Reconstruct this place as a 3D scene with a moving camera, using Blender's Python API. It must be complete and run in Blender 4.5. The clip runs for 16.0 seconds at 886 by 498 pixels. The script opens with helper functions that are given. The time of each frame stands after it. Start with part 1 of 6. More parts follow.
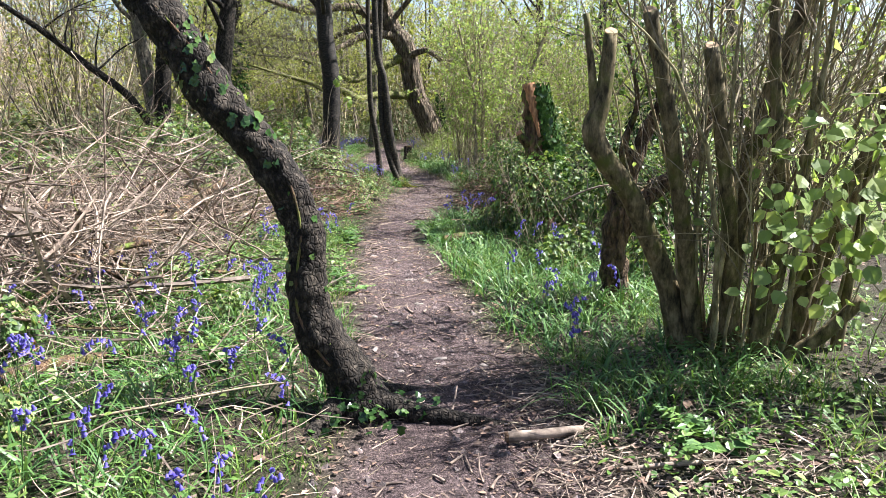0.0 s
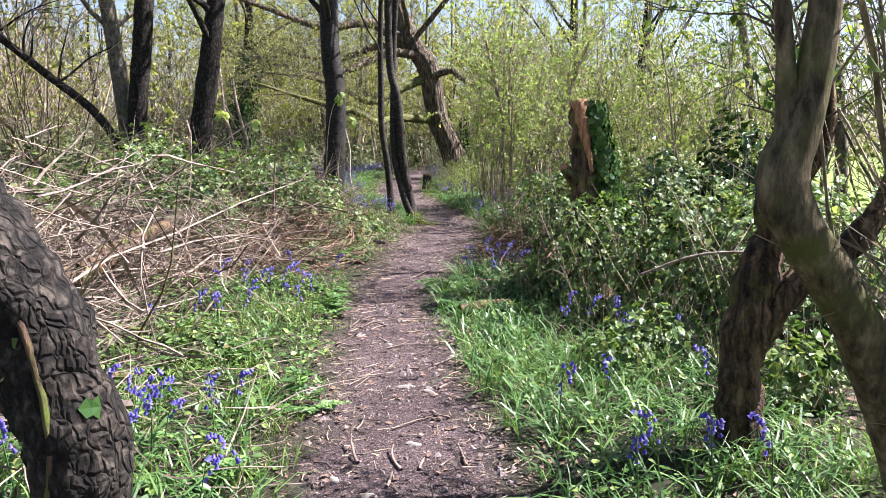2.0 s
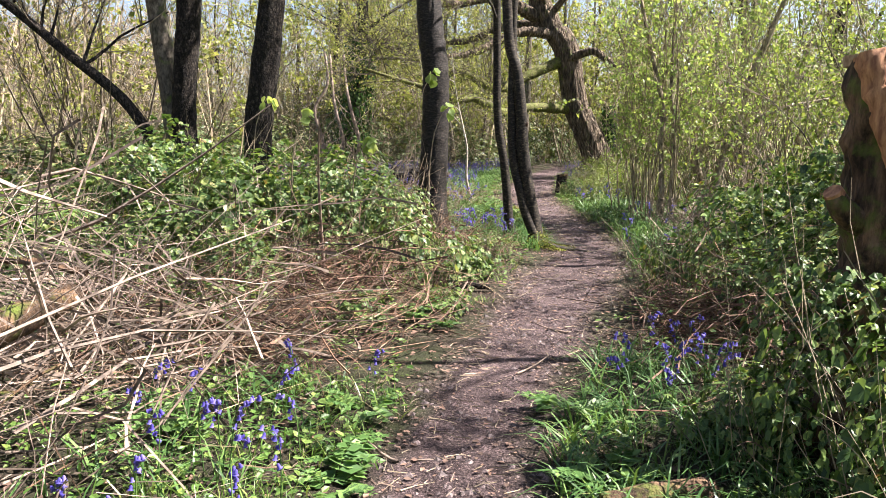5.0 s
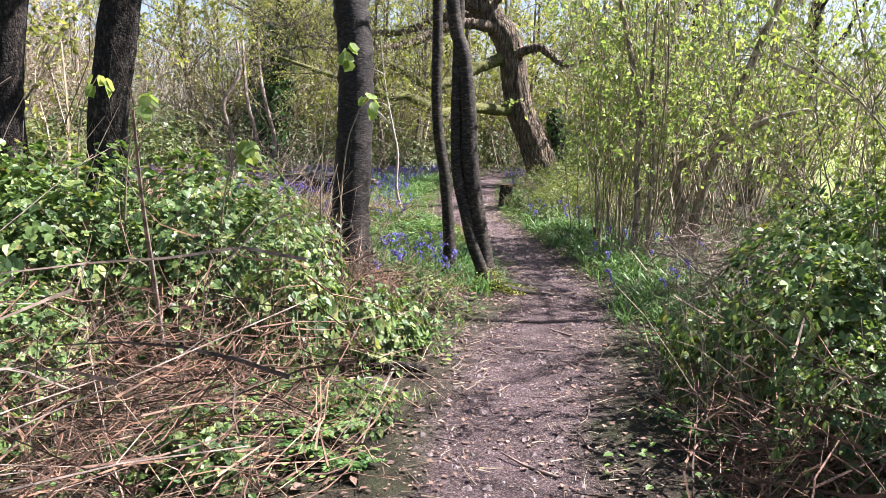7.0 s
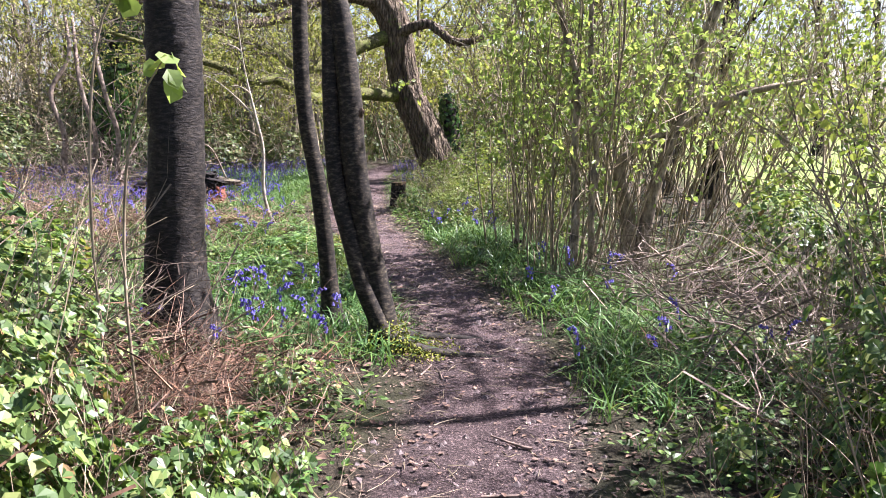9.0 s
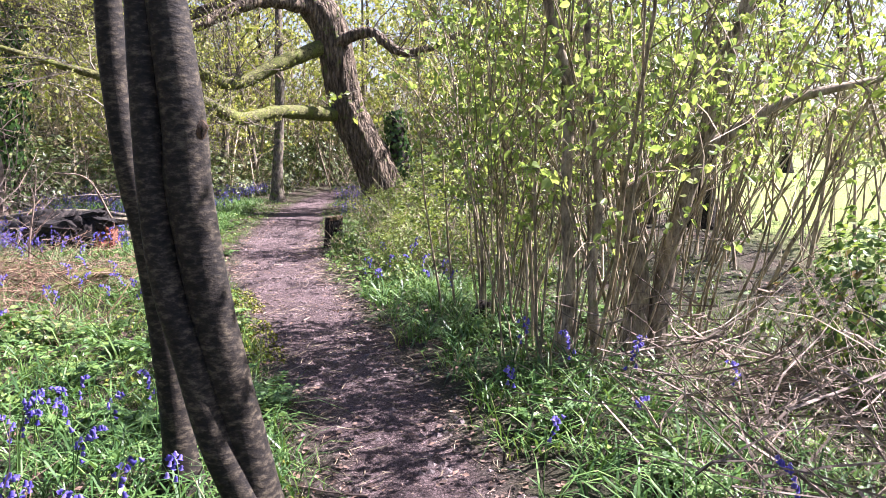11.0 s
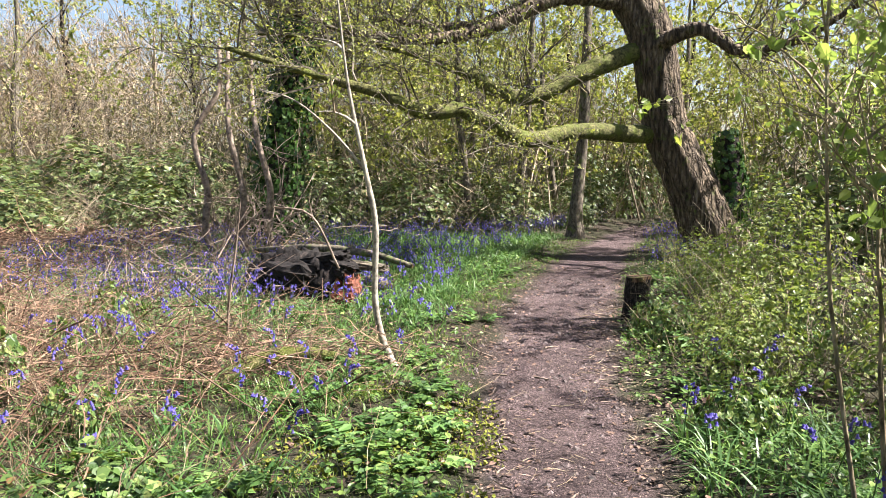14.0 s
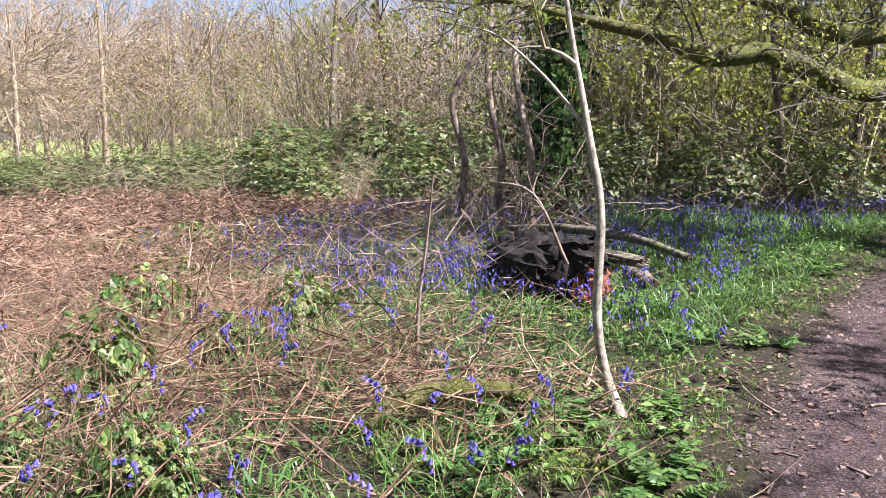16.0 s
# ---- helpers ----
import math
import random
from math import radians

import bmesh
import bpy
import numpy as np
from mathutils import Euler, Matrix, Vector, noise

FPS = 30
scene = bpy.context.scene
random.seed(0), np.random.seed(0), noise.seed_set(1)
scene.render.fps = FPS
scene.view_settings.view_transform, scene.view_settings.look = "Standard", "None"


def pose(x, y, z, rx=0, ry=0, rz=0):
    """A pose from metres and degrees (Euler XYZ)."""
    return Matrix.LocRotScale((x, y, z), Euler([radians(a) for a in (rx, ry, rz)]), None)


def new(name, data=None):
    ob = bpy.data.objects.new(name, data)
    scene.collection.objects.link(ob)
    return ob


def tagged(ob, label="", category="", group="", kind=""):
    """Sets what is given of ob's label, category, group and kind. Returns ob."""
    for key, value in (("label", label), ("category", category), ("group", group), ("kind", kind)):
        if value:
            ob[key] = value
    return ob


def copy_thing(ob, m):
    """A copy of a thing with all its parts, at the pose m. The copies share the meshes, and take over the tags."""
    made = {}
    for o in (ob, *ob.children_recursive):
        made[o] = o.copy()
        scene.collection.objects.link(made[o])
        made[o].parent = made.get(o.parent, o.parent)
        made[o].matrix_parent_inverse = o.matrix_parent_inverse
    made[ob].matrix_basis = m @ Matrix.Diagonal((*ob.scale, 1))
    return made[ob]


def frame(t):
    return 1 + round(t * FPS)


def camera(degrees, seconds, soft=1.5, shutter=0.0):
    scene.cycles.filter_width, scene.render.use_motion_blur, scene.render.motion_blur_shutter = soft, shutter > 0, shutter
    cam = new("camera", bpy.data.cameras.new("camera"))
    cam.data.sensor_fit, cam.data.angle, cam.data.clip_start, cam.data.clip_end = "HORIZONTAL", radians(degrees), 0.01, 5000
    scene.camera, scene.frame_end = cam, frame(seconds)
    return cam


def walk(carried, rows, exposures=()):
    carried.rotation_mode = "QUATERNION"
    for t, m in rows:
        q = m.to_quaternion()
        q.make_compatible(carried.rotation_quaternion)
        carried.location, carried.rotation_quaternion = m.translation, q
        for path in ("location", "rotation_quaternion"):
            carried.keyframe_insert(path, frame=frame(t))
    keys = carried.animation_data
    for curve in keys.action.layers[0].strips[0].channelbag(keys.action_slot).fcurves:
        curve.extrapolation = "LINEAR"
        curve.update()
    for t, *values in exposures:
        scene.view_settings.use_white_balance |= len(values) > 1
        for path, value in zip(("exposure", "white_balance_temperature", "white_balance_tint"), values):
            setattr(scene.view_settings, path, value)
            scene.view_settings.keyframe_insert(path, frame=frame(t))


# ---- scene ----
DEG = 58.33
cam = camera(DEG, 16.0, soft=0.5)


def held(x, y, z, pitch, roll, yaw):
    return pose(x, y, z, 90 + pitch, 0, yaw) @ pose(0, 0, 0, 0, 0, roll)


PATH = [
    (0, 0.000, 0.000, 1.457, -9.95, -0.46, -0.00),
    (0.5, 0.089, 0.600, 1.484, -8.17, -0.02, -1.01),
    (1, 0.076, 1.193, 1.467, -6.37, -0.21, -0.01),
    (1.5, 0.091, 1.769, 1.445, -6.93, 0.14, 1.75),
    (2, 0.052, 2.332, 1.435, -8.11, 0.45, 1.70),
    (2.5, 0.074, 2.875, 1.416, -9.05, 0.46, 3.14),
    (3, 0.027, 3.418, 1.418, -9.92, 0.19, 6.28),
    (3.5, 0.024, 3.940, 1.447, -10.26, -0.15, 9.48),
    (4, 0.046, 4.516, 1.458, -9.67, -0.30, 11.89),
    (6.5, -0.284, 7.469, 1.434, -8.35, 1.38, 9.60),
    (7, -0.398, 8.044, 1.456, -8.59, 1.32, 6.69),
    (7.5, -0.449, 8.623, 1.459, -8.89, 1.39, 3.74),
    (8, -0.547, 9.192, 1.471, -8.54, 0.74, 0.69),
    (8.5, -0.580, 9.786, 1.452, -9.07, 0.15, -0.70),
    (9, -0.596, 10.377, 1.448, -9.29, 0.28, -1.47),
    (9.5, -0.547, 10.970, 1.454, -9.20, 0.03, -2.77),
    (12, -0.375, 13.663, 1.430, -6.25, -0.65, -4.87),
    (12.5, -0.358, 14.239, 1.425, -5.63, -0.54, -2.10),
    (13, -0.335, 14.776, 1.434, -5.62, -0.40, 2.33),
    (13.5, -0.380, 15.253, 1.462, -5.64, -0.12, 9.29),
    (14, -0.529, 15.621, 1.481, -6.04, 0.04, 17.39),
    (14.5, -0.598, 15.993, 1.436, -6.99, -0.22, 29.24),
    (15, -0.644, 16.411, 1.419, -9.09, -0.94, 35.89),
    (15.5, -0.756, 16.877, 1.462, -11.67, -0.93, 36.35),
    (16, -0.813, 17.394, 1.434, -8.19, -0.54, 39.46),
]
walk(cam, [(t, held(*p)) for t, *p in PATH], [(0.0, 2.16, 6250, 12), (1.5, 2.15, 6080, 20), (2.2, 2.15, 6150, 20), (3.0, 2.1, 6500, 18), (4.0, 2.13, 6700, 17), (6.5, 2.22, 6450, 20), (7.5, 2.22, 6020, 22), (9.5, 2.33, 6150, 27), (12.0, 2.57, 6100, 30), (13.5, 2.37, 6400, 27), (14.0, 2.12, 6600, 15), (14.5, 1.95, 6700, 16), (15.2, 1.85, 6500, 20), (16.0, 1.85, 6150, 23)])

# ---- light ----
SUN_AZ, SUN_EL = radians(16), radians(53)
sun = new("sun", bpy.data.lights.new("sun", "SUN"))
sun.data.energy, sun.data.angle, sun.data.color = 5.0, radians(0.53), (1.0, 0.965, 0.91)
sun_way = Vector((math.cos(SUN_AZ) * math.cos(SUN_EL), math.sin(SUN_AZ) * math.cos(SUN_EL), math.sin(SUN_EL)))
sun.rotation_euler = sun_way.to_track_quat("Z", "Y").to_euler()
world = bpy.data.worlds.new("sky")
scene.world = world
world.use_nodes = True
wn = world.node_tree.nodes
sky = wn.new("ShaderNodeTexSky")
sky.sky_type, sky.sun_disc = "NISHITA", False
sky.sun_elevation, sky.sun_rotation = SUN_EL, math.pi / 2 - SUN_AZ
sky.air_density, sky.dust_density = 1.0, 1.6
wn["Background"].inputs[1].default_value = 0.05
world.node_tree.links.new(sky.outputs[0], wn["Background"].inputs[0])

R = np.random.default_rng(7)


# ---- materials ----
def ramp_colors(nt, fac, stops):
    r = nt.nodes.new("ShaderNodeValToRGB")
    while len(r.color_ramp.elements) < len(stops):
        r.color_ramp.elements.new(0.5)
    for e, (p, c) in zip(r.color_ramp.elements, stops):
        e.position, e.color = p, (*c, 1)
    nt.links.new(fac, r.inputs[0])
    return r.outputs[0]


def noise_node(nt, scale, detail=4, stretch=None, rough=0.6):
    tc = nt.nodes.new("ShaderNodeNewGeometry")
    src = tc.outputs["Position"]
    if stretch:
        mp = nt.nodes.new("ShaderNodeMapping")
        mp.inputs["Scale"].default_value = stretch
        nt.links.new(src, mp.inputs[0])
        src = mp.outputs[0]
    n = nt.nodes.new("ShaderNodeTexNoise")
    n.inputs["Scale"].default_value, n.inputs["Detail"].default_value = scale, detail
    n.inputs["Roughness"].default_value = rough
    nt.links.new(src, n.inputs["Vector"])
    return n.outputs["Fac"]


def mix_rgb(nt, fac, a, b, blend="MIX"):
    m = nt.nodes.new("ShaderNodeMix")
    m.data_type, m.blend_type = "RGBA", blend
    for sock, val in ((m.inputs["Factor"], fac), (m.inputs[6], a), (m.inputs[7], b)):
        if isinstance(val, (int, float)):
            sock.default_value = val
        elif isinstance(val, tuple):
            sock.default_value = (*val, 1)
        else:
            nt.links.new(val, sock)
    return m.outputs[2]


def start_mat(name):
    m = bpy.data.materials.new(name)
    m.use_nodes = True
    return m, m.node_tree, m.node_tree.nodes["Principled BSDF"]


def bump(nt, bsdf, height, strength, distance):
    b = nt.nodes.new("ShaderNodeBump")
    b.inputs["Strength"].default_value, b.inputs["Distance"].default_value = strength, distance
    nt.links.new(height, b.inputs["Height"])
    nt.links.new(b.outputs[0], bsdf.inputs["Normal"])


def leaf_mat(name, stops, glow=0.4, rough=0.45):
    """Thin leaf: each island has its own shade; light passes through."""
    m, nt, bsdf = start_mat(name)
    geo = nt.nodes.new("ShaderNodeNewGeometry")
    info = nt.nodes.new("ShaderNodeObjectInfo")
    add = nt.nodes.new("ShaderNodeMath")
    add.operation = "ADD"
    nt.links.new(geo.outputs["Random Per Island"], add.inputs[0])
    nt.links.new(info.outputs["Random"], add.inputs[1])
    fr = nt.nodes.new("ShaderNodeMath")
    fr.operation = "FRACT"
    nt.links.new(add.outputs[0], fr.inputs[0])
    col = ramp_colors(nt, fr.outputs[0], stops)
    patch = noise_node(nt, 2.5, 3)
    col = mix_rgb(nt, 0.55, col, ramp_colors(nt, patch, [(0.3, (0.62, 0.66, 0.6)), (0.7, (1, 1, 1))]), "MULTIPLY")
    nt.links.new(col, bsdf.inputs["Base Color"])
    bsdf.inputs["Roughness"].default_value = rough
    bsdf.inputs["Specular IOR Level"].default_value = 0.36
    tr = nt.nodes.new("ShaderNodeBsdfTranslucent")
    warm = mix_rgb(nt, 1.0, col, (1.0, 1.0, 0.55), "MULTIPLY")
    nt.links.new(warm, tr.inputs[0])
    mx = nt.nodes.new("ShaderNodeMixShader")
    mx.inputs[0].default_value = glow
    nt.links.new(bsdf.outputs[0], mx.inputs[1])
    nt.links.new(tr.outputs[0], mx.inputs[2])
    nt.links.new(mx.outputs[0], nt.nodes["Material Output"].inputs[0])
    return m


def bark_mat(name, dark, mid, light, scale=30, stretch=(1, 1, 0.3), depth=0.012, moss=0.0, moss_col=(0.10, 0.15, 0.02), rough=0.85, crack=0):
    m, nt, bsdf = start_mat(name)
    n1 = noise_node(nt, scale, 8, stretch, 0.68)
    n2 = noise_node(nt, 4, 4)
    col = ramp_colors(nt, n1, [(0.36, dark), (0.5, mid), (0.66, light)])
    col = mix_rgb(nt, 0.6, col, ramp_colors(nt, n2, [(0.35, (0.55, 0.55, 0.55)), (0.68, (1.1, 1.08, 1.0))]), "MULTIPLY")
    high = n1
    if crack:
        tc = nt.nodes.new("ShaderNodeNewGeometry")
        mp = nt.nodes.new("ShaderNodeMapping")
        mp.inputs["Scale"].default_value = stretch
        jit = nt.nodes.new("ShaderNodeVectorMath")
        jit.operation = "MULTIPLY_ADD"
        jit.inputs[1].default_value = (0.05, 0.05, 0.05)
        wob = nt.nodes.new("ShaderNodeTexNoise")
        wob.inputs["Scale"].default_value = 18
        nt.links.new(wob.outputs["Color"], jit.inputs[0])
        nt.links.new(tc.outputs["Position"], jit.inputs[2])
        nt.links.new(tc.outputs["Position"], wob.inputs["Vector"])
        nt.links.new(jit.outputs[0], mp.inputs[0])
        vo = nt.nodes.new("ShaderNodeTexVoronoi")
        vo.feature = "DISTANCE_TO_EDGE"
        vo.inputs["Scale"].default_value = crack
        nt.links.new(mp.outputs[0], vo.inputs["Vector"])
        plate = ramp_colors(nt, vo.outputs["Distance"], [(0.0, (0.12, 0.12, 0.12)), (0.22, (1, 1, 1))])
        col = mix_rgb(nt, 0.6, col, plate, "MULTIPLY")
        high = mix_rgb(nt, 0.5, n1, plate)
    if moss:
        n3 = noise_node(nt, 7, 6)
        f = ramp_colors(nt, n3, [(max(0.0, 0.62 - moss * 0.5), (0, 0, 0)), (min(1.0, 0.78 - moss * 0.4), (1, 1, 1))])
        col = mix_rgb(nt, f, col, moss_col)
    nt.links.new(col, bsdf.inputs["Base Color"])
    bsdf.inputs["Roughness"].default_value = rough
    bsdf.inputs["Specular IOR Level"].default_value = 0.25
    bump(nt, bsdf, high, 1.0, depth)
    return m


def plain_mat(name, a, b, scale=20, rough=0.8, depth=0.004, stretch=None):
    m, nt, bsdf = start_mat(name)
    geo = nt.nodes.new("ShaderNodeNewGeometry")
    n1 = noise_node(nt, scale, 5, stretch)
    col = ramp_colors(nt, n1, [(0.35, a), (0.65, b)])
    isl = ramp_colors(nt, geo.outputs["Random Per Island"], [(0.0, (0.28, 0.27, 0.26)), (0.55, (0.8, 0.79, 0.77)), (1.0, (1.4, 1.37, 1.32))])
    col = mix_rgb(nt, 0.8, col, isl, "MULTIPLY")
    nt.links.new(col, bsdf.inputs["Base Color"])
    bsdf.inputs["Roughness"].default_value = rough
    bump(nt, bsdf, n1, 0.6, depth)
    return m


M_BLACK = bark_mat("dark_bark", (0.008, 0.007, 0.006), (0.026, 0.021, 0.017), (0.11, 0.092, 0.074), 34, (1, 1, 0.6), 0.014, crack=46, rough=0.95)
M_CHERRY = bark_mat("banded_bark", (0.008, 0.007, 0.006), (0.022, 0.018, 0.014), (0.10, 0.083, 0.058), 34, (0.7, 0.7, 1.5), 0.004, rough=0.75)
M_DARKBAND = bark_mat("dark_banded_bark", (0.006, 0.005, 0.005), (0.018, 0.015, 0.013), (0.06, 0.05, 0.04), 40, (0.6, 0.6, 1.6), 0.008, rough=0.7)
M_HAZEL = bark_mat("hazel_bark", (0.085, 0.067, 0.042), (0.275, 0.225, 0.15), (0.48, 0.41, 0.285), 22, (1, 1, 0.35), 0.004, 0.06)
M_STOOL = bark_mat("stool_bark", (0.06, 0.05, 0.028), (0.24, 0.2, 0.115), (0.45, 0.39, 0.24), 22, (1, 1, 0.35), 0.004, 0.16, (0.10, 0.11, 0.03))
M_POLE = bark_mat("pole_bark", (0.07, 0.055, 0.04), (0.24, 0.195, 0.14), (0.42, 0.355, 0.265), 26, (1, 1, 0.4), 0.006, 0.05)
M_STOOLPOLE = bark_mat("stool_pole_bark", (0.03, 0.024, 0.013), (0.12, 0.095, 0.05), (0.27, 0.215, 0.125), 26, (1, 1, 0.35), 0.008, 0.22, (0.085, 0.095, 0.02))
M_PALE = bark_mat("pale_bark", (0.14, 0.125, 0.10), (0.32, 0.29, 0.24), (0.5, 0.46, 0.4), 30, (1, 1, 0.6), 0.003)
M_OAK = bark_mat("oak_bark", (0.035, 0.026, 0.018), (0.14, 0.105, 0.072), (0.30, 0.24, 0.175), 17, (1, 1, 0.16), 0.06, 0.05, crack=13)
M_MOSSY = bark_mat("mossy_bark", (0.03, 0.03, 0.012), (0.10, 0.10, 0.035), (0.2, 0.19, 0.07), 25, (1, 1, 1), 0.03, 0.34, (0.09, 0.11, 0.018))
M_GREY = bark_mat("grey_bark", (0.04, 0.034, 0.028), (0.13, 0.11, 0.085), (0.26, 0.23, 0.18), 24, (1, 1, 0.5), 0.008, 0.12)
M_TWIG = plain_mat("twig_bark", (0.16, 0.125, 0.08), (0.38, 0.315, 0.215), 15)
M_DEAD = plain_mat("dead_wood", (0.08, 0.058, 0.043), (0.38, 0.295, 0.235), 14)
M_ROT = bark_mat("rotten_wood", (0.02, 0.013, 0.008), (0.09, 0.055, 0.033), (0.24, 0.15, 0.09), 20, (1, 1, 0.25), 0.03, 0.2)
M_FLAKE = bark_mat("flaking_bark", (0.02, 0.013, 0.008), (0.10, 0.065, 0.038), (0.30, 0.2, 0.11), 24, (1, 1, 0.14), 0.04, 0.12, (0.13, 0.13, 0.03), crack=20)
M_CHAR = bark_mat("charred_wood", (0.006, 0.005, 0.005), (0.014, 0.012, 0.011), (0.04, 0.03, 0.027), 18, (1, 1, 1), 0.02)
M_CUT = plain_mat("cut_wood", (0.24, 0.15, 0.08), (0.46, 0.33, 0.19), 30)
M_TORN = plain_mat("torn_wood", (0.20, 0.08, 0.035), (0.55, 0.28, 0.13), 40, stretch=(1, 1, 0.2))
M_REDROT = plain_mat("red_rot", (0.09, 0.026, 0.016), (0.24, 0.085, 0.05), 25, depth=0.01)
M_BRACKEN = plain_mat("dead_bracken", (0.085, 0.046, 0.03), (0.40, 0.262, 0.175), 12)
M_RUST = plain_mat("rusty_bracken", (0.036, 0.019, 0.012), (0.235, 0.13, 0.078), 12)
M_STRAW = plain_mat("dead_grass", (0.30, 0.23, 0.12), (0.52, 0.43, 0.27), 14)
M_LITTER = plain_mat("leaf_litter", (0.06, 0.035, 0.026), (0.25, 0.155, 0.11), 15)
M_CHIP = plain_mat("wood_chips", (0.065, 0.046, 0.036), (0.31, 0.225, 0.18), 15)
M_CLOD = plain_mat("earth_clod", (0.035, 0.026, 0.025), (0.22, 0.172, 0.168), 60)
M_STONE = plain_mat("flint", (0.08, 0.07, 0.063), (0.19, 0.165, 0.15), 30)
M_GRASS = leaf_mat("grass_blade", [(0, (0.05, 0.11, 0.02)), (0.5, (0.11, 0.20, 0.04)), (0.85, (0.19, 0.29, 0.065)), (1, (0.36, 0.35, 0.15))], 0.3, 0.33)
M_BLUELEAF = leaf_mat("bluebell_blade", [(0, (0.04, 0.105, 0.028)), (0.6, (0.085, 0.18, 0.05)), (1, (0.16, 0.27, 0.075))], 0.3, 0.42)
M_HERB = leaf_mat("herb_leaf", [(0, (0.055, 0.12, 0.025)), (0.6, (0.11, 0.20, 0.045)), (1, (0.21, 0.29, 0.07))], 0.3, 0.45)
M_BRAMBLE = leaf_mat("bramble_leaf", [(0, (0.038, 0.08, 0.026)), (0.45, (0.10, 0.175, 0.048)), (0.8, (0.195, 0.285, 0.085)), (0.96, (0.33, 0.38, 0.13)), (1, (0.24, 0.13, 0.06))], 0.4, 0.42)
M_DARKBRAMBLE = leaf_mat("shaded_bramble_leaf", [(0, (0.04, 0.065, 0.022)), (0.5, (0.10, 0.145, 0.046)), (0.86, (0.19, 0.235, 0.08)), (1, (0.2, 0.12, 0.075))], 0.3, 0.4)
M_FRESH = leaf_mat("fresh_leaf", [(0, (0.13, 0.19, 0.05)), (0.6, (0.23, 0.30, 0.08)), (1, (0.36, 0.39, 0.12))], 0.5, 0.4)
M_HAZELLEAF = leaf_mat("hazel_leaf", [(0, (0.19, 0.27, 0.09)), (0.6, (0.30, 0.40, 0.14)), (1, (0.45, 0.51, 0.20))], 0.6, 0.35)
M_WOODLEAF = leaf_mat("woodland_leaf", [(0, (0.14, 0.18, 0.045)), (0.5, (0.29, 0.32, 0.085)), (1, (0.46, 0.45, 0.17))], 0.5, 0.5)
M_FAR = leaf_mat("far_leaf", [(0, (0.13, 0.115, 0.07)), (0.5, (0.24, 0.205, 0.12)), (1, (0.34, 0.31, 0.17))], 0.3, 0.7)
M_IVY = leaf_mat("ivy_leaf", [(0, (0.018, 0.045, 0.014)), (0.6, (0.04, 0.09, 0.022)), (1, (0.09, 0.15, 0.04))], 0.12, 0.25)
M_BELL = leaf_mat("bluebell_flower", [(0, (0.07, 0.052, 0.33)), (0.6, (0.125, 0.10, 0.47)), (1, (0.22, 0.18, 0.6))], 0.35, 0.5)
M_PARSLEY = leaf_mat("cow_parsley_leaf", [(0, (0.055, 0.12, 0.035)), (0.6, (0.11, 0.22, 0.06)), (1, (0.21, 0.33, 0.09))], 0.3, 0.45)
M_BUFF = plain_mat("bare_beige_twig", (0.24, 0.185, 0.125), (0.46, 0.37, 0.26), 6)
M_CATKIN = leaf_mat("buff_bud", [(0, (0.24, 0.175, 0.095)), (0.6, (0.38, 0.29, 0.16)), (1, (0.5, 0.41, 0.18))], 0.35, 0.7)
M_MOSS = leaf_mat("moss", [(0, (0.10, 0.13, 0.015)), (1, (0.24, 0.24, 0.04))], 0.1, 0.9)


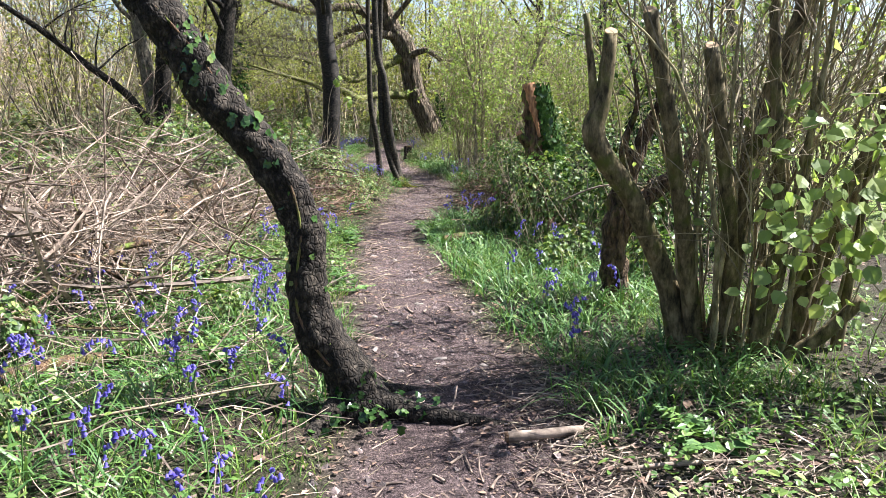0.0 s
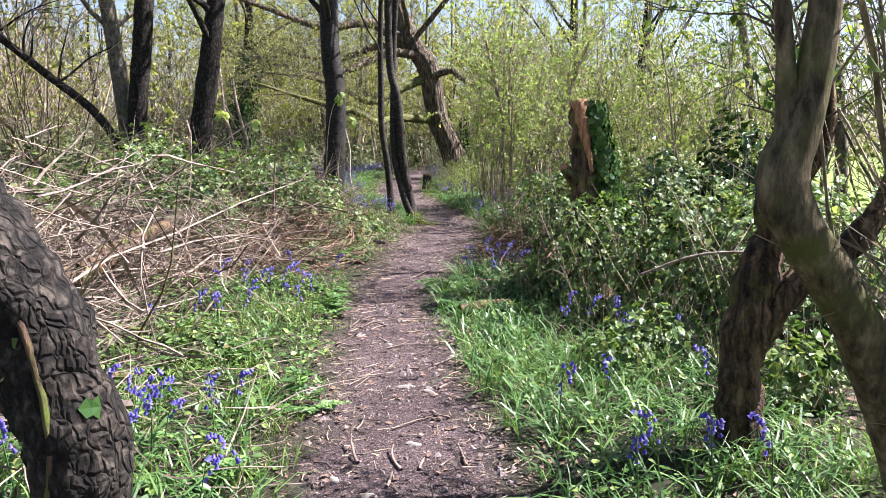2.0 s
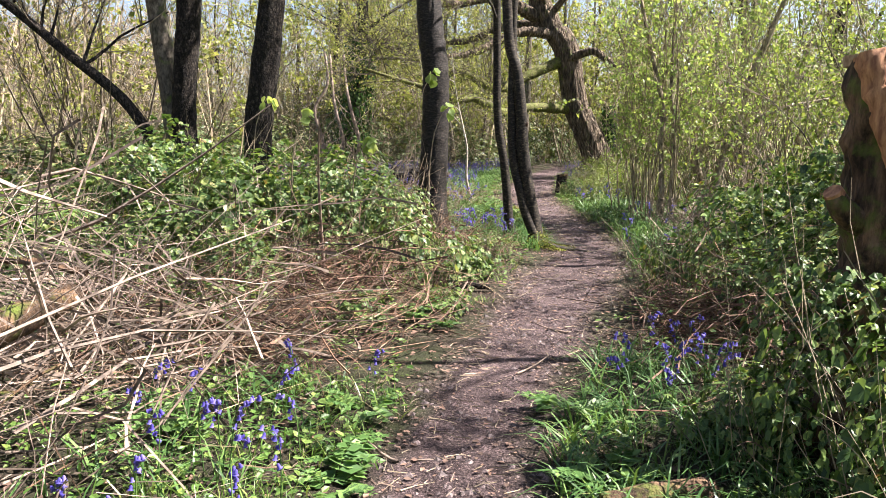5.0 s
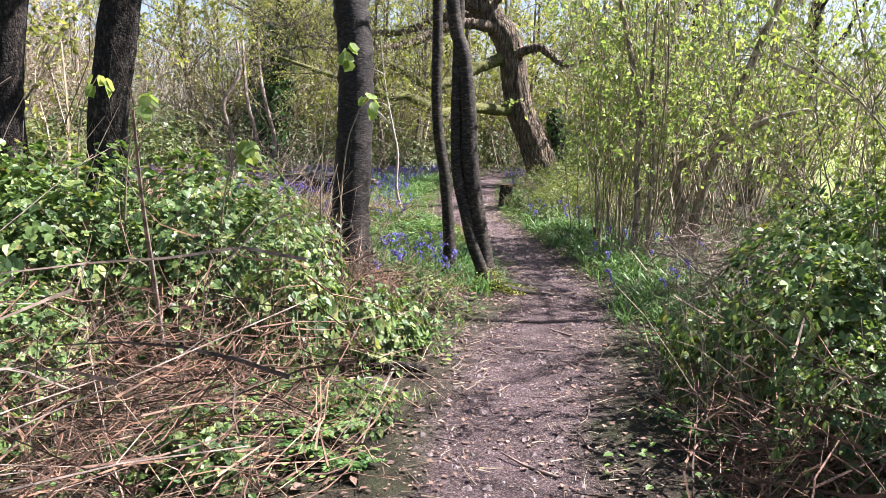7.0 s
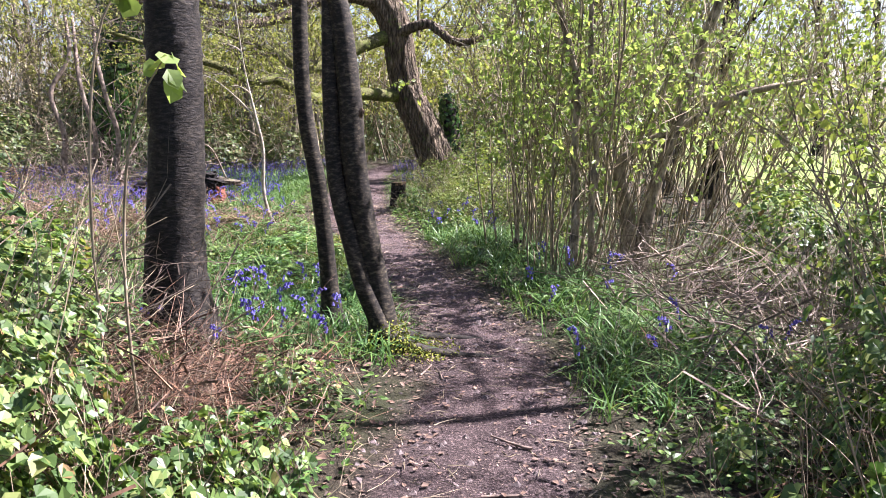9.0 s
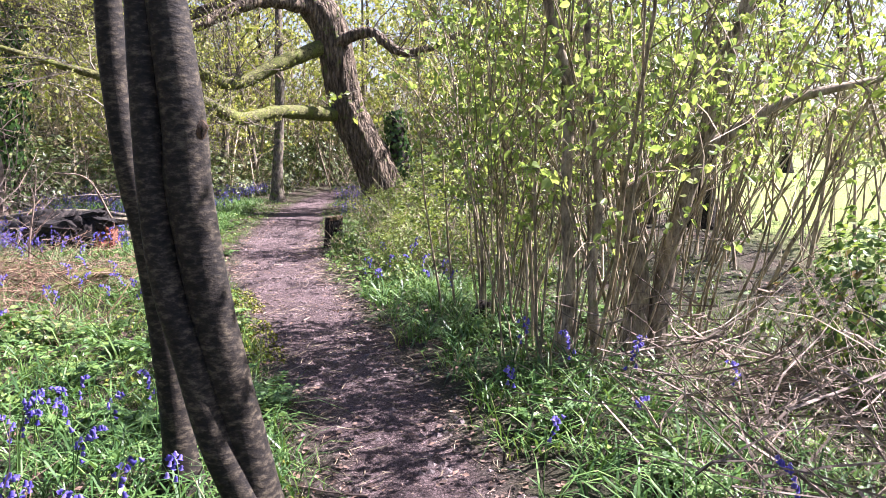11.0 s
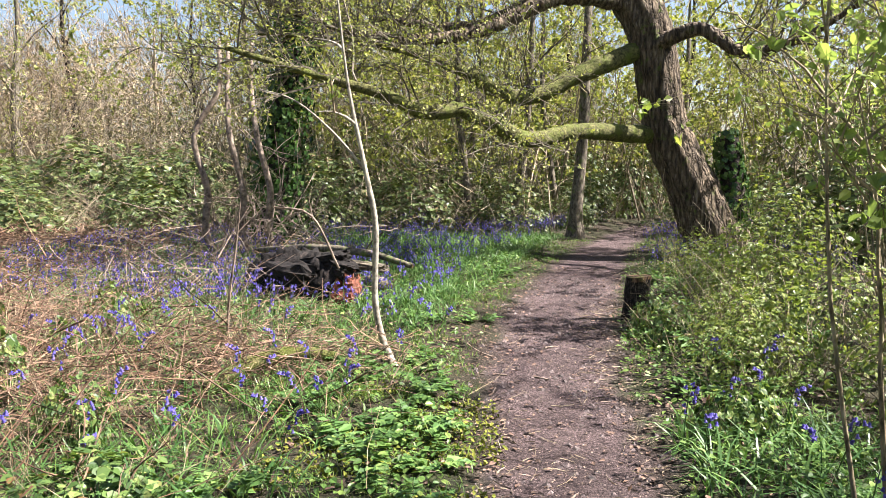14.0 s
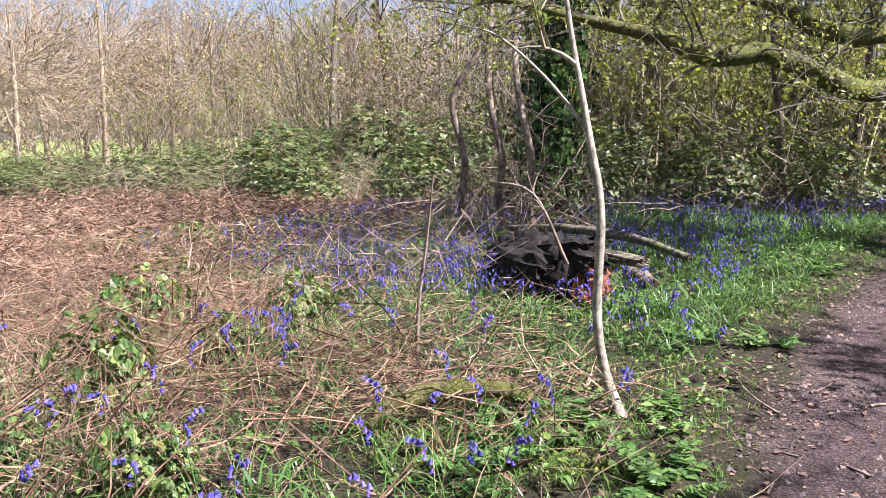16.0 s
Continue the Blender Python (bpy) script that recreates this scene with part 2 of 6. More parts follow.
def ground_mat():
    m, nt, bsdf = start_mat("woodland_soil")
    at = nt.nodes.new("ShaderNodeAttribute")
    at.attribute_name = "zone"
    sep = nt.nodes.new("ShaderNodeSeparateColor")
    nt.links.new(at.outputs["Color"], sep.inputs[0])
    fine = noise_node(nt, 70, 8, rough=0.75)
    mid = noise_node(nt, 9, 6)
    broad = noise_node(nt, 1.3, 4)
    floor_col = ramp_colors(nt, fine, [(0.35, (0.012, 0.009, 0.007)), (0.5, (0.035, 0.026, 0.018)), (0.68, (0.12, 0.09, 0.06))])
    green = ramp_colors(nt, mid, [(0.4, (0.025, 0.035, 0.012)), (0.7, (0.05, 0.07, 0.02))])
    floor_col = mix_rgb(nt, ramp_colors(nt, broad, [(0.4, (0, 0, 0)), (0.65, (0.7, 0.7, 0.7))]), floor_col, green)
    soil = ramp_colors(nt, fine, [(0.36, (0.022, 0.016, 0.016)), (0.48, (0.075, 0.057, 0.057)), (0.59, (0.175, 0.138, 0.138)), (0.71, (0.42, 0.34, 0.335))])
    speck = noise_node(nt, 260, 3)
    soil = mix_rgb(nt, 0.9, soil, ramp_colors(nt, speck, [(0.38, (0.45, 0.42, 0.42)), (0.5, (0.95, 0.93, 0.93)), (0.66, (1.9, 1.8, 1.75))]), "MULTIPLY")
    soil = mix_rgb(nt, 0.7, soil, ramp_colors(nt, mid, [(0.35, (0.55, 0.5, 0.5)), (0.65, (1.1, 1.05, 1.03))]), "MULTIPLY")
    # broad noise puts sunlit dapple as well as damp patches into the soil colour
    soil = mix_rgb(nt, 0.5, soil, ramp_colors(nt, broad, [(0.38, (0.5, 0.45, 0.44)), (0.62, (1.15, 1.12, 1.12))]), "MULTIPLY")
    col = mix_rgb(nt, sep.outputs[0], floor_col, soil)
    lawn = ramp_colors(nt, mid, [(0.35, (0.11, 0.17, 0.035)), (0.65, (0.20, 0.25, 0.065))])
    col = mix_rgb(nt, sep.outputs[1], col, lawn)
    rust = ramp_colors(nt, fine, [(0.35, (0.08, 0.045, 0.034)), (0.65, (0.30, 0.19, 0.14))])
    col = mix_rgb(nt, sep.outputs[2], col, rust)
    nt.links.new(col, bsdf.inputs["Base Color"])
    bsdf.inputs["Roughness"].default_value = 0.9
    bsdf.inputs["Specular IOR Level"].default_value = 0.25
    bump(nt, bsdf, fine, 1.0, 0.03)
    return m


M_GROUND = ground_mat()


# ---- mesh helpers ----
class Geo:
    """Gathers vertices and faces, and makes one mesh of them."""

    def __init__(self):
        self.v, self.f, self.n = [], [], 0

    def add(self, v, f):
        v = np.asarray(v, float).reshape(-1, 3)
        self.v.append(v)
        for part_f in (f if isinstance(f, list) else [f]):
            self.f.append(np.asarray(part_f, int) + self.n)
        self.n += len(v)
        return self

    def mesh(self, name, mat, smooth=False):
        v = np.concatenate(self.v)
        me = bpy.data.meshes.new(name)
        me.vertices.add(len(v))
        me.vertices.foreach_set("co", v.astype(np.float32).ravel())
        loops = np.concatenate([f.ravel() for f in self.f])
        tot = np.concatenate([np.full(len(f), f.shape[1]) for f in self.f])
        me.loops.add(len(loops))
        me.loops.foreach_set("vertex_index", loops.astype(np.int32))
        me.polygons.add(len(tot))
        start = np.concatenate([[0], np.cumsum(tot)[:-1]])
        me.polygons.foreach_set("loop_start", start.astype(np.int32))
        me.update(calc_edges=True)
        me.polygons.foreach_set("use_smooth", np.full(len(tot), smooth))
        me.materials.append(mat)
        return me


JOINED = ("twig_mass", "branch_mass", "cane_mass", "foliage", "crown", "ivy", "moss", "stem_mass")


def part(name, geo, mat, parent, label="", smooth=False):
    """One mesh object under a thing or under a part."""
    me = geo if isinstance(geo, bpy.types.Mesh) else geo.mesh(name, mat, smooth)
    ob = new(name, me)
    ob.parent = parent
    return tagged(ob, label, "", "", "stuff" if name in JOINED else "")


def thing(name, label, category, at=(0, 0, 0), group="", kind=""):
    ob = new(name)
    ob.location = at
    ob.empty_display_size = 0.1
    return tagged(ob, label, category, group, kind)


def stuff(name, geo, mat, label, category, smooth=False):
    return tagged(new(name, geo.mesh(name, mat, smooth)), label, category, "", "stuff")


def unit(v):
    return v / np.maximum(np.linalg.norm(v, axis=-1, keepdims=True), 1e-9)


def spline(pts, step=0.1):
    """A smooth line through the points, sampled about every step metres."""
    p = np.asarray(pts, float)
    p = np.vstack([2 * p[0] - p[1], p, 2 * p[-1] - p[-2]])
    out = []
    for i in range(1, len(p) - 2):
        a, b, c, d = p[i - 1:i + 3]
        n = max(2, int(np.linalg.norm(c[:3] - b[:3]) / step))
        t = np.linspace(0, 1, n, endpoint=False)[:, None]
        out.append(0.5 * (2 * b + (c - a) * t + (2 * a - 5 * b + 4 * c - d) * t * t + (3 * b - a - 3 * c + d) * t ** 3))
    return np.vstack(out + [p[-2:-1]])


def tube(line, sides=8, rough=0.0, freq=9.0, ridge=0, cap=False, flare=0.0, seed=0.0):
    """A trunk along line rows (x, y, z, radius), with knobbly bark."""
    p, r = line[:, :3], line[:, 3]
    t = unit(np.gradient(p, axis=0))
    ref = np.array([0.0, 1.0, 0.0]) if abs(t[:, 1]).mean() < 0.7 else np.array([1.0, 0.0, 0.0])
    u = unit(np.cross(t, ref))
    w = np.cross(t, u)
    a = np.linspace(0, 2 * np.pi, sides, endpoint=False)
    ring = np.cos(a)[None, :, None] * u[:, None] + np.sin(a)[None, :, None] * w[:, None]
    rad = np.repeat(r[:, None], sides, 1)
    if flare:
        h = np.concatenate([[0], np.cumsum(np.linalg.norm(np.diff(p, axis=0), axis=1))])
        rad = rad * (1 + flare * np.exp(-h / (r[0] * 1.3))[:, None] * (1 + 0.55 * np.sin(a * 4 + seed)[None, :]))
    if ridge:
        rad = rad * (1 + 0.035 * np.sign(np.sin(a * ridge + seed))[None, :])
    if rough:
        q = p[:, None] + ring * rad[..., None]
        d = np.array([[noise.noise(Vector(c) * freq + Vector((seed, 0, 0))) + 0.5 * noise.noise(Vector(c) * freq * 2.7) for c in row] for row in q])
        rad = rad * (1 + rough * d)
    v = p[:, None] + ring * rad[..., None]
    n = len(p)
    i = np.arange(n - 1)[:, None] * sides
    j = np.arange(sides)[None, :]
    k = (j + 1) % sides
    f = [np.stack([i + j, i + k, i + k + sides, i + j + sides], -1).reshape(-1, 4)]
    v = v.reshape(-1, 3)
    if cap:
        v = np.vstack([v, p[-1:]])
        b = (n - 1) * sides
        f.append(np.stack([b + j[0], b + k[0], np.full(sides, n * sides)], -1))
    return v, f


def rods(start, way, length, r0, bend=0.15, segs=3, sides=3, taper=0.25, sag=0.0, rng=R):
    """Many thin curved rods at once. Returns vertices, faces, and the middle lines (m, segs + 1, 3)."""
    start, way = np.asarray(start, float), unit(np.asarray(way, float))
    m = len(start)
    length, r0 = np.broadcast_to(length, (m,)), np.broadcast_to(r0, (m,))
    s = np.linspace(0, 1, segs + 1)
    curve = rng.normal(0, 1, (m, 3)) * bend
    wig = np.cumsum(rng.normal(0, bend * 0.35, (m, segs + 1, 3)), 1) / segs
    wig[:, 0] = 0
    line = start[:, None] + length[:, None, None] * (way[:, None] * s[None, :, None] + curve[:, None] * (s ** 2)[None, :, None] + wig)
    line[..., 2] -= sag * (length[:, None] * s[None, :]) ** 2
    ref = np.where(np.abs(way[:, 2:3]) > 0.8, np.array([[1.0, 0, 0]]), np.array([[0, 0, 1.0]]))
    u = unit(np.cross(way, ref))
    w = np.cross(way, u)
    a = np.linspace(0, 2 * np.pi, sides, endpoint=False)
    ring = np.cos(a)[None, :, None] * u[:, None] + np.sin(a)[None, :, None] * w[:, None]
    rad = r0[:, None] * (1 - (1 - taper) * s)[None, :]
    v = line[:, :, None] + ring[:, None] * rad[:, :, None, None]
    base = np.arange(m)[:, None, None] * (segs + 1) * sides
    i = np.arange(segs)[None, :, None] * sides
    j = np.arange(sides)[None, None, :]
    k = (j + 1) % sides
    f = np.stack([base + i + j, base + i + k, base + i + k + sides, base + i + j + sides], -1).reshape(-1, 4)
    return v.reshape(-1, 3), f, line


LEAF2 = (np.array([(0, 0, 0), (-0.34, 0.45, 0.07), (0, 1, -0.05), (0.34, 0.45, 0.07)]), [np.array([(0, 2, 1), (0, 3, 2)])])
LEAF6 = (np.array([(0, 0, 0), (-0.36, 0.28, 0.06), (-0.33, 0.66, 0.05), (0, 1, -0.1), (0.33, 0.66, 0.05), (0.36, 0.28, 0.06), (0, 0.5, -0.02)]),
         [np.array([(0, 6, 2, 1), (0, 5, 4, 6)]), np.array([(6, 3, 2), (6, 4, 3)])])
LEAF4 = (np.array([(0, 0, 0), (-0.33, 0.22, 0.07), (-0.3, 0.64, 0.07), (0, 1, -0.06), (0.3, 0.64, 0.07), (0.33, 0.22, 0.07)]), [np.array([(0, 3, 2, 1), (0, 5, 4, 3)])])
IVY5 = (np.array([(0, 0, 0), (-0.5, 0.12, 0.03), (-0.3, 0.4, 0.04), (-0.42, 0.66, 0.0), (0, 1, -0.05), (0.42, 0.66, 0.0), (0.3, 0.4, 0.04), (0.5, 0.12, 0.03), (0, 0.42, -0.02)]),
        [np.array([(0, 8, 2, 1), (8, 4, 3, 2), (0, 7, 6, 8), (8, 6, 5, 4)])])


def leaves(tmpl, pos, fwd, up, size):
    """Copies of one leaf shape, pointing along fwd, face towards up."""
    pos, fwd = np.asarray(pos, float), unit(np.asarray(fwd, float))
    side = unit(np.cross(fwd, np.asarray(up, float)))
    nor = np.cross(side, fwd)
    size = np.broadcast_to(size, (len(pos),))
    tv, tf = tmpl
    v = pos[:, None] + size[:, None, None] * (tv[None, :, 0:1] * side[:, None] + tv[None, :, 1:2] * fwd[:, None] + tv[None, :, 2:3] * nor[:, None])
    off = np.arange(len(pos))[:, None, None] * len(tv)
    return v.reshape(-1, 3), [(f[None] + off).reshape(-1, f.shape[1]) for f in tf]


def blades(pos, lean, length, width, droop, segs=3, rng=R):
    """Grass blades: bent ribbons that end in a point."""
    pos = np.asarray(pos, float)
    m = len(pos)
    a = rng.uniform(0, 2 * np.pi, m)
    out = np.stack([np.cos(a), np.sin(a), np.zeros(m)], 1)
    side = np.stack([-np.sin(a), np.cos(a), np.zeros(m)], 1)
    tw = rng.uniform(-0.9, 0.9, m)
    side = unit(side + out * tw[:, None])
    length, width, lean, droop = (np.broadcast_to(q, (m,)) for q in (length, width, lean, droop))
    s = np.linspace(0, 1, segs + 1)[None, :]
    hor = length[:, None] * (lean[:, None] * s + droop[:, None] * 0.6 * s ** 2.2)
    ver = length[:, None] * (s * np.sqrt(np.maximum(0.1, 1 - lean[:, None] ** 2)) - droop[:, None] * 0.62 * s ** 2.6)
    line = pos[:, None] + out[:, None] * hor[..., None] + np.array([0, 0, 1.0]) * ver[..., None]
    wd = width[:, None] * np.array([0.7, 1.0, 0.72, 0.0, 0.0])[None, :segs + 1] * 0.5
    wd[:, -1] = 0
    lft = line - side[:, None] * wd[..., None]
    rgt = line + side[:, None] * wd[..., None]
    v = np.concatenate([lft, rgt[:, :-1]], 1)
    n = segs + 1
    per = 2 * segs + 1
    q = np.array([(i, n + i, n + i + 1, i + 1) for i in range(segs - 1)])
    t3 = np.array([(segs - 1, n + segs - 1, segs)])
    off = np.arange(m)[:, None, None] * per
    return v.reshape(-1, 3), [(q[None] + off).reshape(-1, 4), (t3[None] + off).reshape(-1, 3)]


def ball(n, rng=R):
    return unit(rng.normal(0, 1, (n, 3)))


# ---- plan: the path and the lie of the land ----
PY = np.array([-40, 0, 3, 4, 5.7, 8, 9.5, 10.8, 12.5, 13.3, 14.7, 15.8, 17.0, 18.2, 19.5, 21, 23.6, 26, 30, 35, 40, 47, 60])
PC = np.array([0.3, 0.05, 0.05, 0.06, -0.2, -0.5, -0.66, -0.5, -0.42, -0.38, -0.2, -0.27, -0.5, -0.78, -1.04, -1.45, -1.78, -1.9, -2.0, -1.7, 1.0, 5.0, 12.0])
PW = np.array([1.0, 1.0, 1.0, 0.98, 0.8, 0.7, 0.58, 0.68, 0.82, 0.85, 0.78, 0.7, 0.74, 0.8, 0.84, 0.95, 1.05, 1.0, 0.8, 0.7, 0.7, 0.7, 0.7])


def beside(x, y):
    """Metres from the path's edge: below 0 on the path; and the side, -1 left, 1 right."""
    c, w = np.interp(y, PY, PC), np.interp(y, PY, PW)
    return np.abs(x - c) - w / 2, np.sign(x - c)


def wave(x, y, s, k=0.0):
    return np.sin(x * s + 1.3 * np.sin(y * s * 0.7 + k)) * np.cos(y * s * 0.9 + k + 0.8 * np.sin(x * s * 0.6))


def height(x, y):
    d, side = beside(x, y)
    bank = np.clip((d - 0.05) / 0.5, 0, 1)
    z = 0.045 * bank + 0.05 * bank * wave(x, y, 1.3) + 0.02 * bank * wave(x, y, 4.1, 2)
    z = z + (1 - bank) * (0.012 * wave(x, y, 3.0, 1) + 0.007 * wave(x, y, 11.0, 3))
    far = np.clip((np.hypot(x + 2, y - 14) - 16) / 30, 0, 1)
    return z + far * (0.25 * wave(x, y, 0.16, 4) + 0.1)


def clear_of_walk(lines, at=(0.0, 0.0), low=2.5, gap=0.12):
    """Which lines (m, k, 3) keep clear of the walk."""
    d = beside(lines[..., 0] + at[0], lines[..., 1] + at[1])[0]
    return ((d > gap) | (lines[..., 2] > low)).all(axis=1)


def pick(v, f, lines, ok):
    """Only those rods that are ok."""
    m = len(lines)
    per_v, per_f = len(v) // m, len(f) // m
    first = f[:per_f]
    v = v.reshape(m, per_v, 3)[ok]
    off = np.arange(len(v))[:, None, None] * per_v
    return v.reshape(-1, 3), (first[None] + off).reshape(-1, f.shape[1]), lines[ok]


def fine_axis(lo, hi, step, reach):
    out = [np.arange(lo, hi, step)]
    d, e = step, 0.0
    far = []
    while e < reach:
        d *= 1.22
        e += d
        far.append(e)
    return np.concatenate([lo - np.array(far[::-1]), out[0], out[0][-1] + np.array(far)])


gx, gy = fine_axis(-6, 4, 0.09, 900), fine_axis(-1, 33, 0.11, 900)
GX, GY = np.meshgrid(gx, gy)
GZ = height(GX, GY)
near_d, near_s = beside(GX, GY)
nx, ny = len(gx), len(gy)
ii = (np.arange(ny - 1)[:, None] * nx + np.arange(nx - 1)[None, :])
ground_geo = Geo().add(np.stack([GX, GY, GZ], -1), np.stack([ii, ii + 1, ii + nx + 1, ii + nx], -1).reshape(-1, 4))
ground_me = ground_geo.mesh("ground", M_GROUND, True)
zone = np.zeros((ny, nx, 4))
zone[..., 0] = np.clip(0.5 - (near_d + 0.07 * wave(GX, GY, 5, 1) + 0.05 * wave(GX, GY, 13, 2)) / 0.16, 0, 1)
zone[..., 1] = np.maximum(np.clip((GX - 3.5 - 0.12 * np.abs(GY - 16)) / 1.5, 0, 1), np.clip((-GX - 30 - 0.2 * GY) / 4, 0, 1)) * np.clip((GY - 1 + 1.5 * wave(GX, GY, 0.7, 2)) / 8, 0, 1)
zone[..., 2] = np.clip(1.2 - np.hypot((GX + 11) / 8.0, (GY - 24) / 7.5), 0, 1) * np.clip((-GX - 6.0) / 2.5, 0, 1)
zone[..., 3] = 1
ca = ground_me.color_attributes.new("zone", "FLOAT_COLOR", "POINT")
ca.data.foreach_set("color", zone.astype(np.float32).ravel())
tagged(new("ground", ground_me), "woodland floor with a trodden earth path and leaf litter", "ground", "", "structure")


# ---- trees ----
def spread(line, count, lo, hi, rng):
    """Places along a line, as (points, tangents, share along it)."""
    s = np.sort(rng.uniform(lo, hi, count)) * (len(line) - 1)
    i = np.minimum(s.astype(int), len(line) - 2)
    fr = (s - i)[:, None]
    p = line[i] * (1 - fr) + line[i + 1] * fr
    return p, unit(line[i + 1] - line[i])[:, :3], s / (len(line) - 1)


def twigs_on(lines, per, length, r0, rng, up=0.35, bend=0.18, segs=3):
    """Side twigs from many lines (m, k, 3)."""
    m, k, _ = lines.shape
    a = np.repeat(np.arange(m), per)
    s = rng.uniform(0.25, 1.0, m * per) * (k - 1)
    i = np.minimum(s.astype(int), k - 2)
    fr = (s - i)[:, None]
    p = lines[a, i] * (1 - fr) + lines[a, i + 1] * fr
    t = unit(lines[a, i + 1] - lines[a, i])
    way = unit(t * 0.7 + ball(m * per, rng) * 0.75 + np.array([0, 0, up]))
    return rods(p, way, length * rng.uniform(0.5, 1.2, m * per), r0, bend, segs, 3, 0.3, rng=rng)


def leaf_on(lines, count, size, rng, tmpl=LEAF2, hang=0.2, lo=0.3):
    """Leaves scattered along twig lines."""
    m, k, _ = lines.shape
    a = rng.integers(0, m, count)
    s = rng.uniform(lo, 1.0, count) * (k - 1)
    i = np.minimum(s.astype(int), k - 2)
    fr = (s - i)[:, None]
    p = lines[a, i] * (1 - fr) + lines[a, i + 1] * fr + rng.normal(0, 0.015, (count, 3))
    fwd = ball(count, rng) + np.array([0, 0, -hang])
    return leaves(tmpl, p, fwd, ball(count, rng) * 0.8 + np.array([0, 0, 0.8]), size * rng.uniform(0.6, 1.3, count))


def ivy_coat(line, count, size, rng, lo=0.0, hi=1.0, bias=None, spreadr=1.15):
    """Ivy leaves held against a trunk line."""
    p, t, s = spread(line, count, lo, hi, rng)
    out = unit(np.cross(t, ball(count, rng)))
    if bias is not None:
        out = unit(out + np.array(bias))
    q = p[:, :3] + out * p[:, 3:4] * rng.uniform(1.0, spreadr, count)[:, None]
    fwd = np.cross(out, ball(count, rng)) + np.array([0, 0, -0.5])
    return leaves(IVY5, q, fwd, out + ball(count, rng) * 0.4, size * rng.uniform(0.6, 1.3, count))


def tree(name, label, at, pts, mat, seed, sides=12, step=0.12, rough=0.06, freq=9, limbs=9, limb_lo=0.3, limb_len=2.4, per=7, twig_len=0.9,
         leaf_n=900, leaf_size=0.06, leaf_mat_=None, flare=0.5, group="", ridge=0, crown_label="sparse fresh spring leaves"):
    """A tree with its trunk through pts (x, y, z, radius), relative to its base."""
    rng = np.random.default_rng(seed)
    root = thing(name, label, "tree", (*at, float(height(np.array(at[0]), np.array(at[1]))) - 0.03), group)
    line = spline(pts, step)
    v, f = tube(line, sides, rough, freq, ridge, False, flare, seed)
    part("trunk", Geo().add(v, f), mat, root, smooth=True)
    p, t, s = spread(line, limbs, limb_lo, 0.98, rng)
    out = ball(limbs, rng)
    out[:, 2] = np.abs(out[:, 2]) * 0.4 + 0.25
    lv, lf, ll = rods(p[:, :3], unit(unit(out) + t * 0.4), limb_len * rng.uniform(0.6, 1.2, limbs), np.maximum(p[:, 3] * 0.38, 0.015), 0.22, 6, 5, 0.3, rng=rng)
    for k in range(limbs):
        n = 7 * 5
        g = Geo().add(lv[k * n:(k + 1) * n], lf[:30])
        part("limb", g, mat, root, smooth=True)
    tv, tf, tl = twigs_on(ll, per, twig_len, 0.011, rng)
    uv, uf, ul = twigs_on(tl, 3, twig_len * 0.55, 0.005, rng, bend=0.15, segs=2)
    part("twig_mass", Geo().add(tv, tf).add(uv, uf), M_TWIG, root, "thin bare brown twigs")
    if leaf_n:
        part("crown", Geo().add(*leaf_on(ul, leaf_n, leaf_size, rng)), leaf_mat_ or M_WOODLEAF, root, crown_label)
    return root, line


# leaning ivy-clad tree at the path's edge
lean_pts = [(0.06, 0.0, -0.05, 0.15), (0.0, 0.0, 0.2, 0.105), (-0.17, 0.0, 0.48, 0.098), (-0.2, 0.0, 0.72, 0.088), (-0.2, 0.0, 0.93, 0.085),
            (-0.29, 0.0, 1.17, 0.092), (-0.44, 0.0, 1.38, 0.095), (-0.61, 0.0, 1.58, 0.1), (-0.72, 0.0, 1.78, 0.1), (-0.86, 0.0, 2.0, 0.1),
            (-1.2, 0.1, 2.5, 0.095), (-1.45, 0.3, 3.2, 0.085), (-1.6, 0.4, 4.2, 0.07), (-1.7, 0.4, 5.4, 0.04)]
leaner, line = tree("leaning_tree", "leaning dark rough-barked tree with ivy climbing from its foot", (-0.45, 3.68), lean_pts, M_BLACK, 11, 34, 0.022, 0.24, 13,
                    limbs=7, limb_lo=0.72, limb_len=1.8, leaf_n=700, flare=0.35)
# brown roots given the near-black bark, so the colour carries their shade
for way_pts in ([(0.05, -0.02, 0.12, 0.085), (0.3, -0.06, 0.05, 0.058), (0.6, -0.12, 0.02, 0.04), (0.9, -0.16, -0.01, 0.02)],
                [(0.0, 0.1, 0.08, 0.06), (0.2, 0.3, 0.03, 0.04), (0.4, 0.42, -0.03, 0.02)],
                [(-0.05, -0.05, 0.1, 0.06), (-0.15, -0.3, 0.04, 0.04), (-0.2, -0.5, -0.03, 0.02)]):
    part("root", Geo().add(*tube(spline(way_pts, 0.04), 12, 0.2, 14)), M_BLACK, leaner, "exposed surface root, its dark colour stands in for shade", True)
rng = np.random.default_rng(5)
ivy_me = Geo().add(*leaves(IVY5, [(0, 0, 0)], [(0, 1, 0)], [(0, 0, 1)], 1.0)).mesh("ivy_leaf", M_IVY)
ivy_pale = Geo().add(*leaves(IVY5, [(0, 0, 0)], [(0, 1, 0)], [(0, 0, 1)], 1.0)).mesh("ivy_leaf_pale", M_HAZELLEAF)


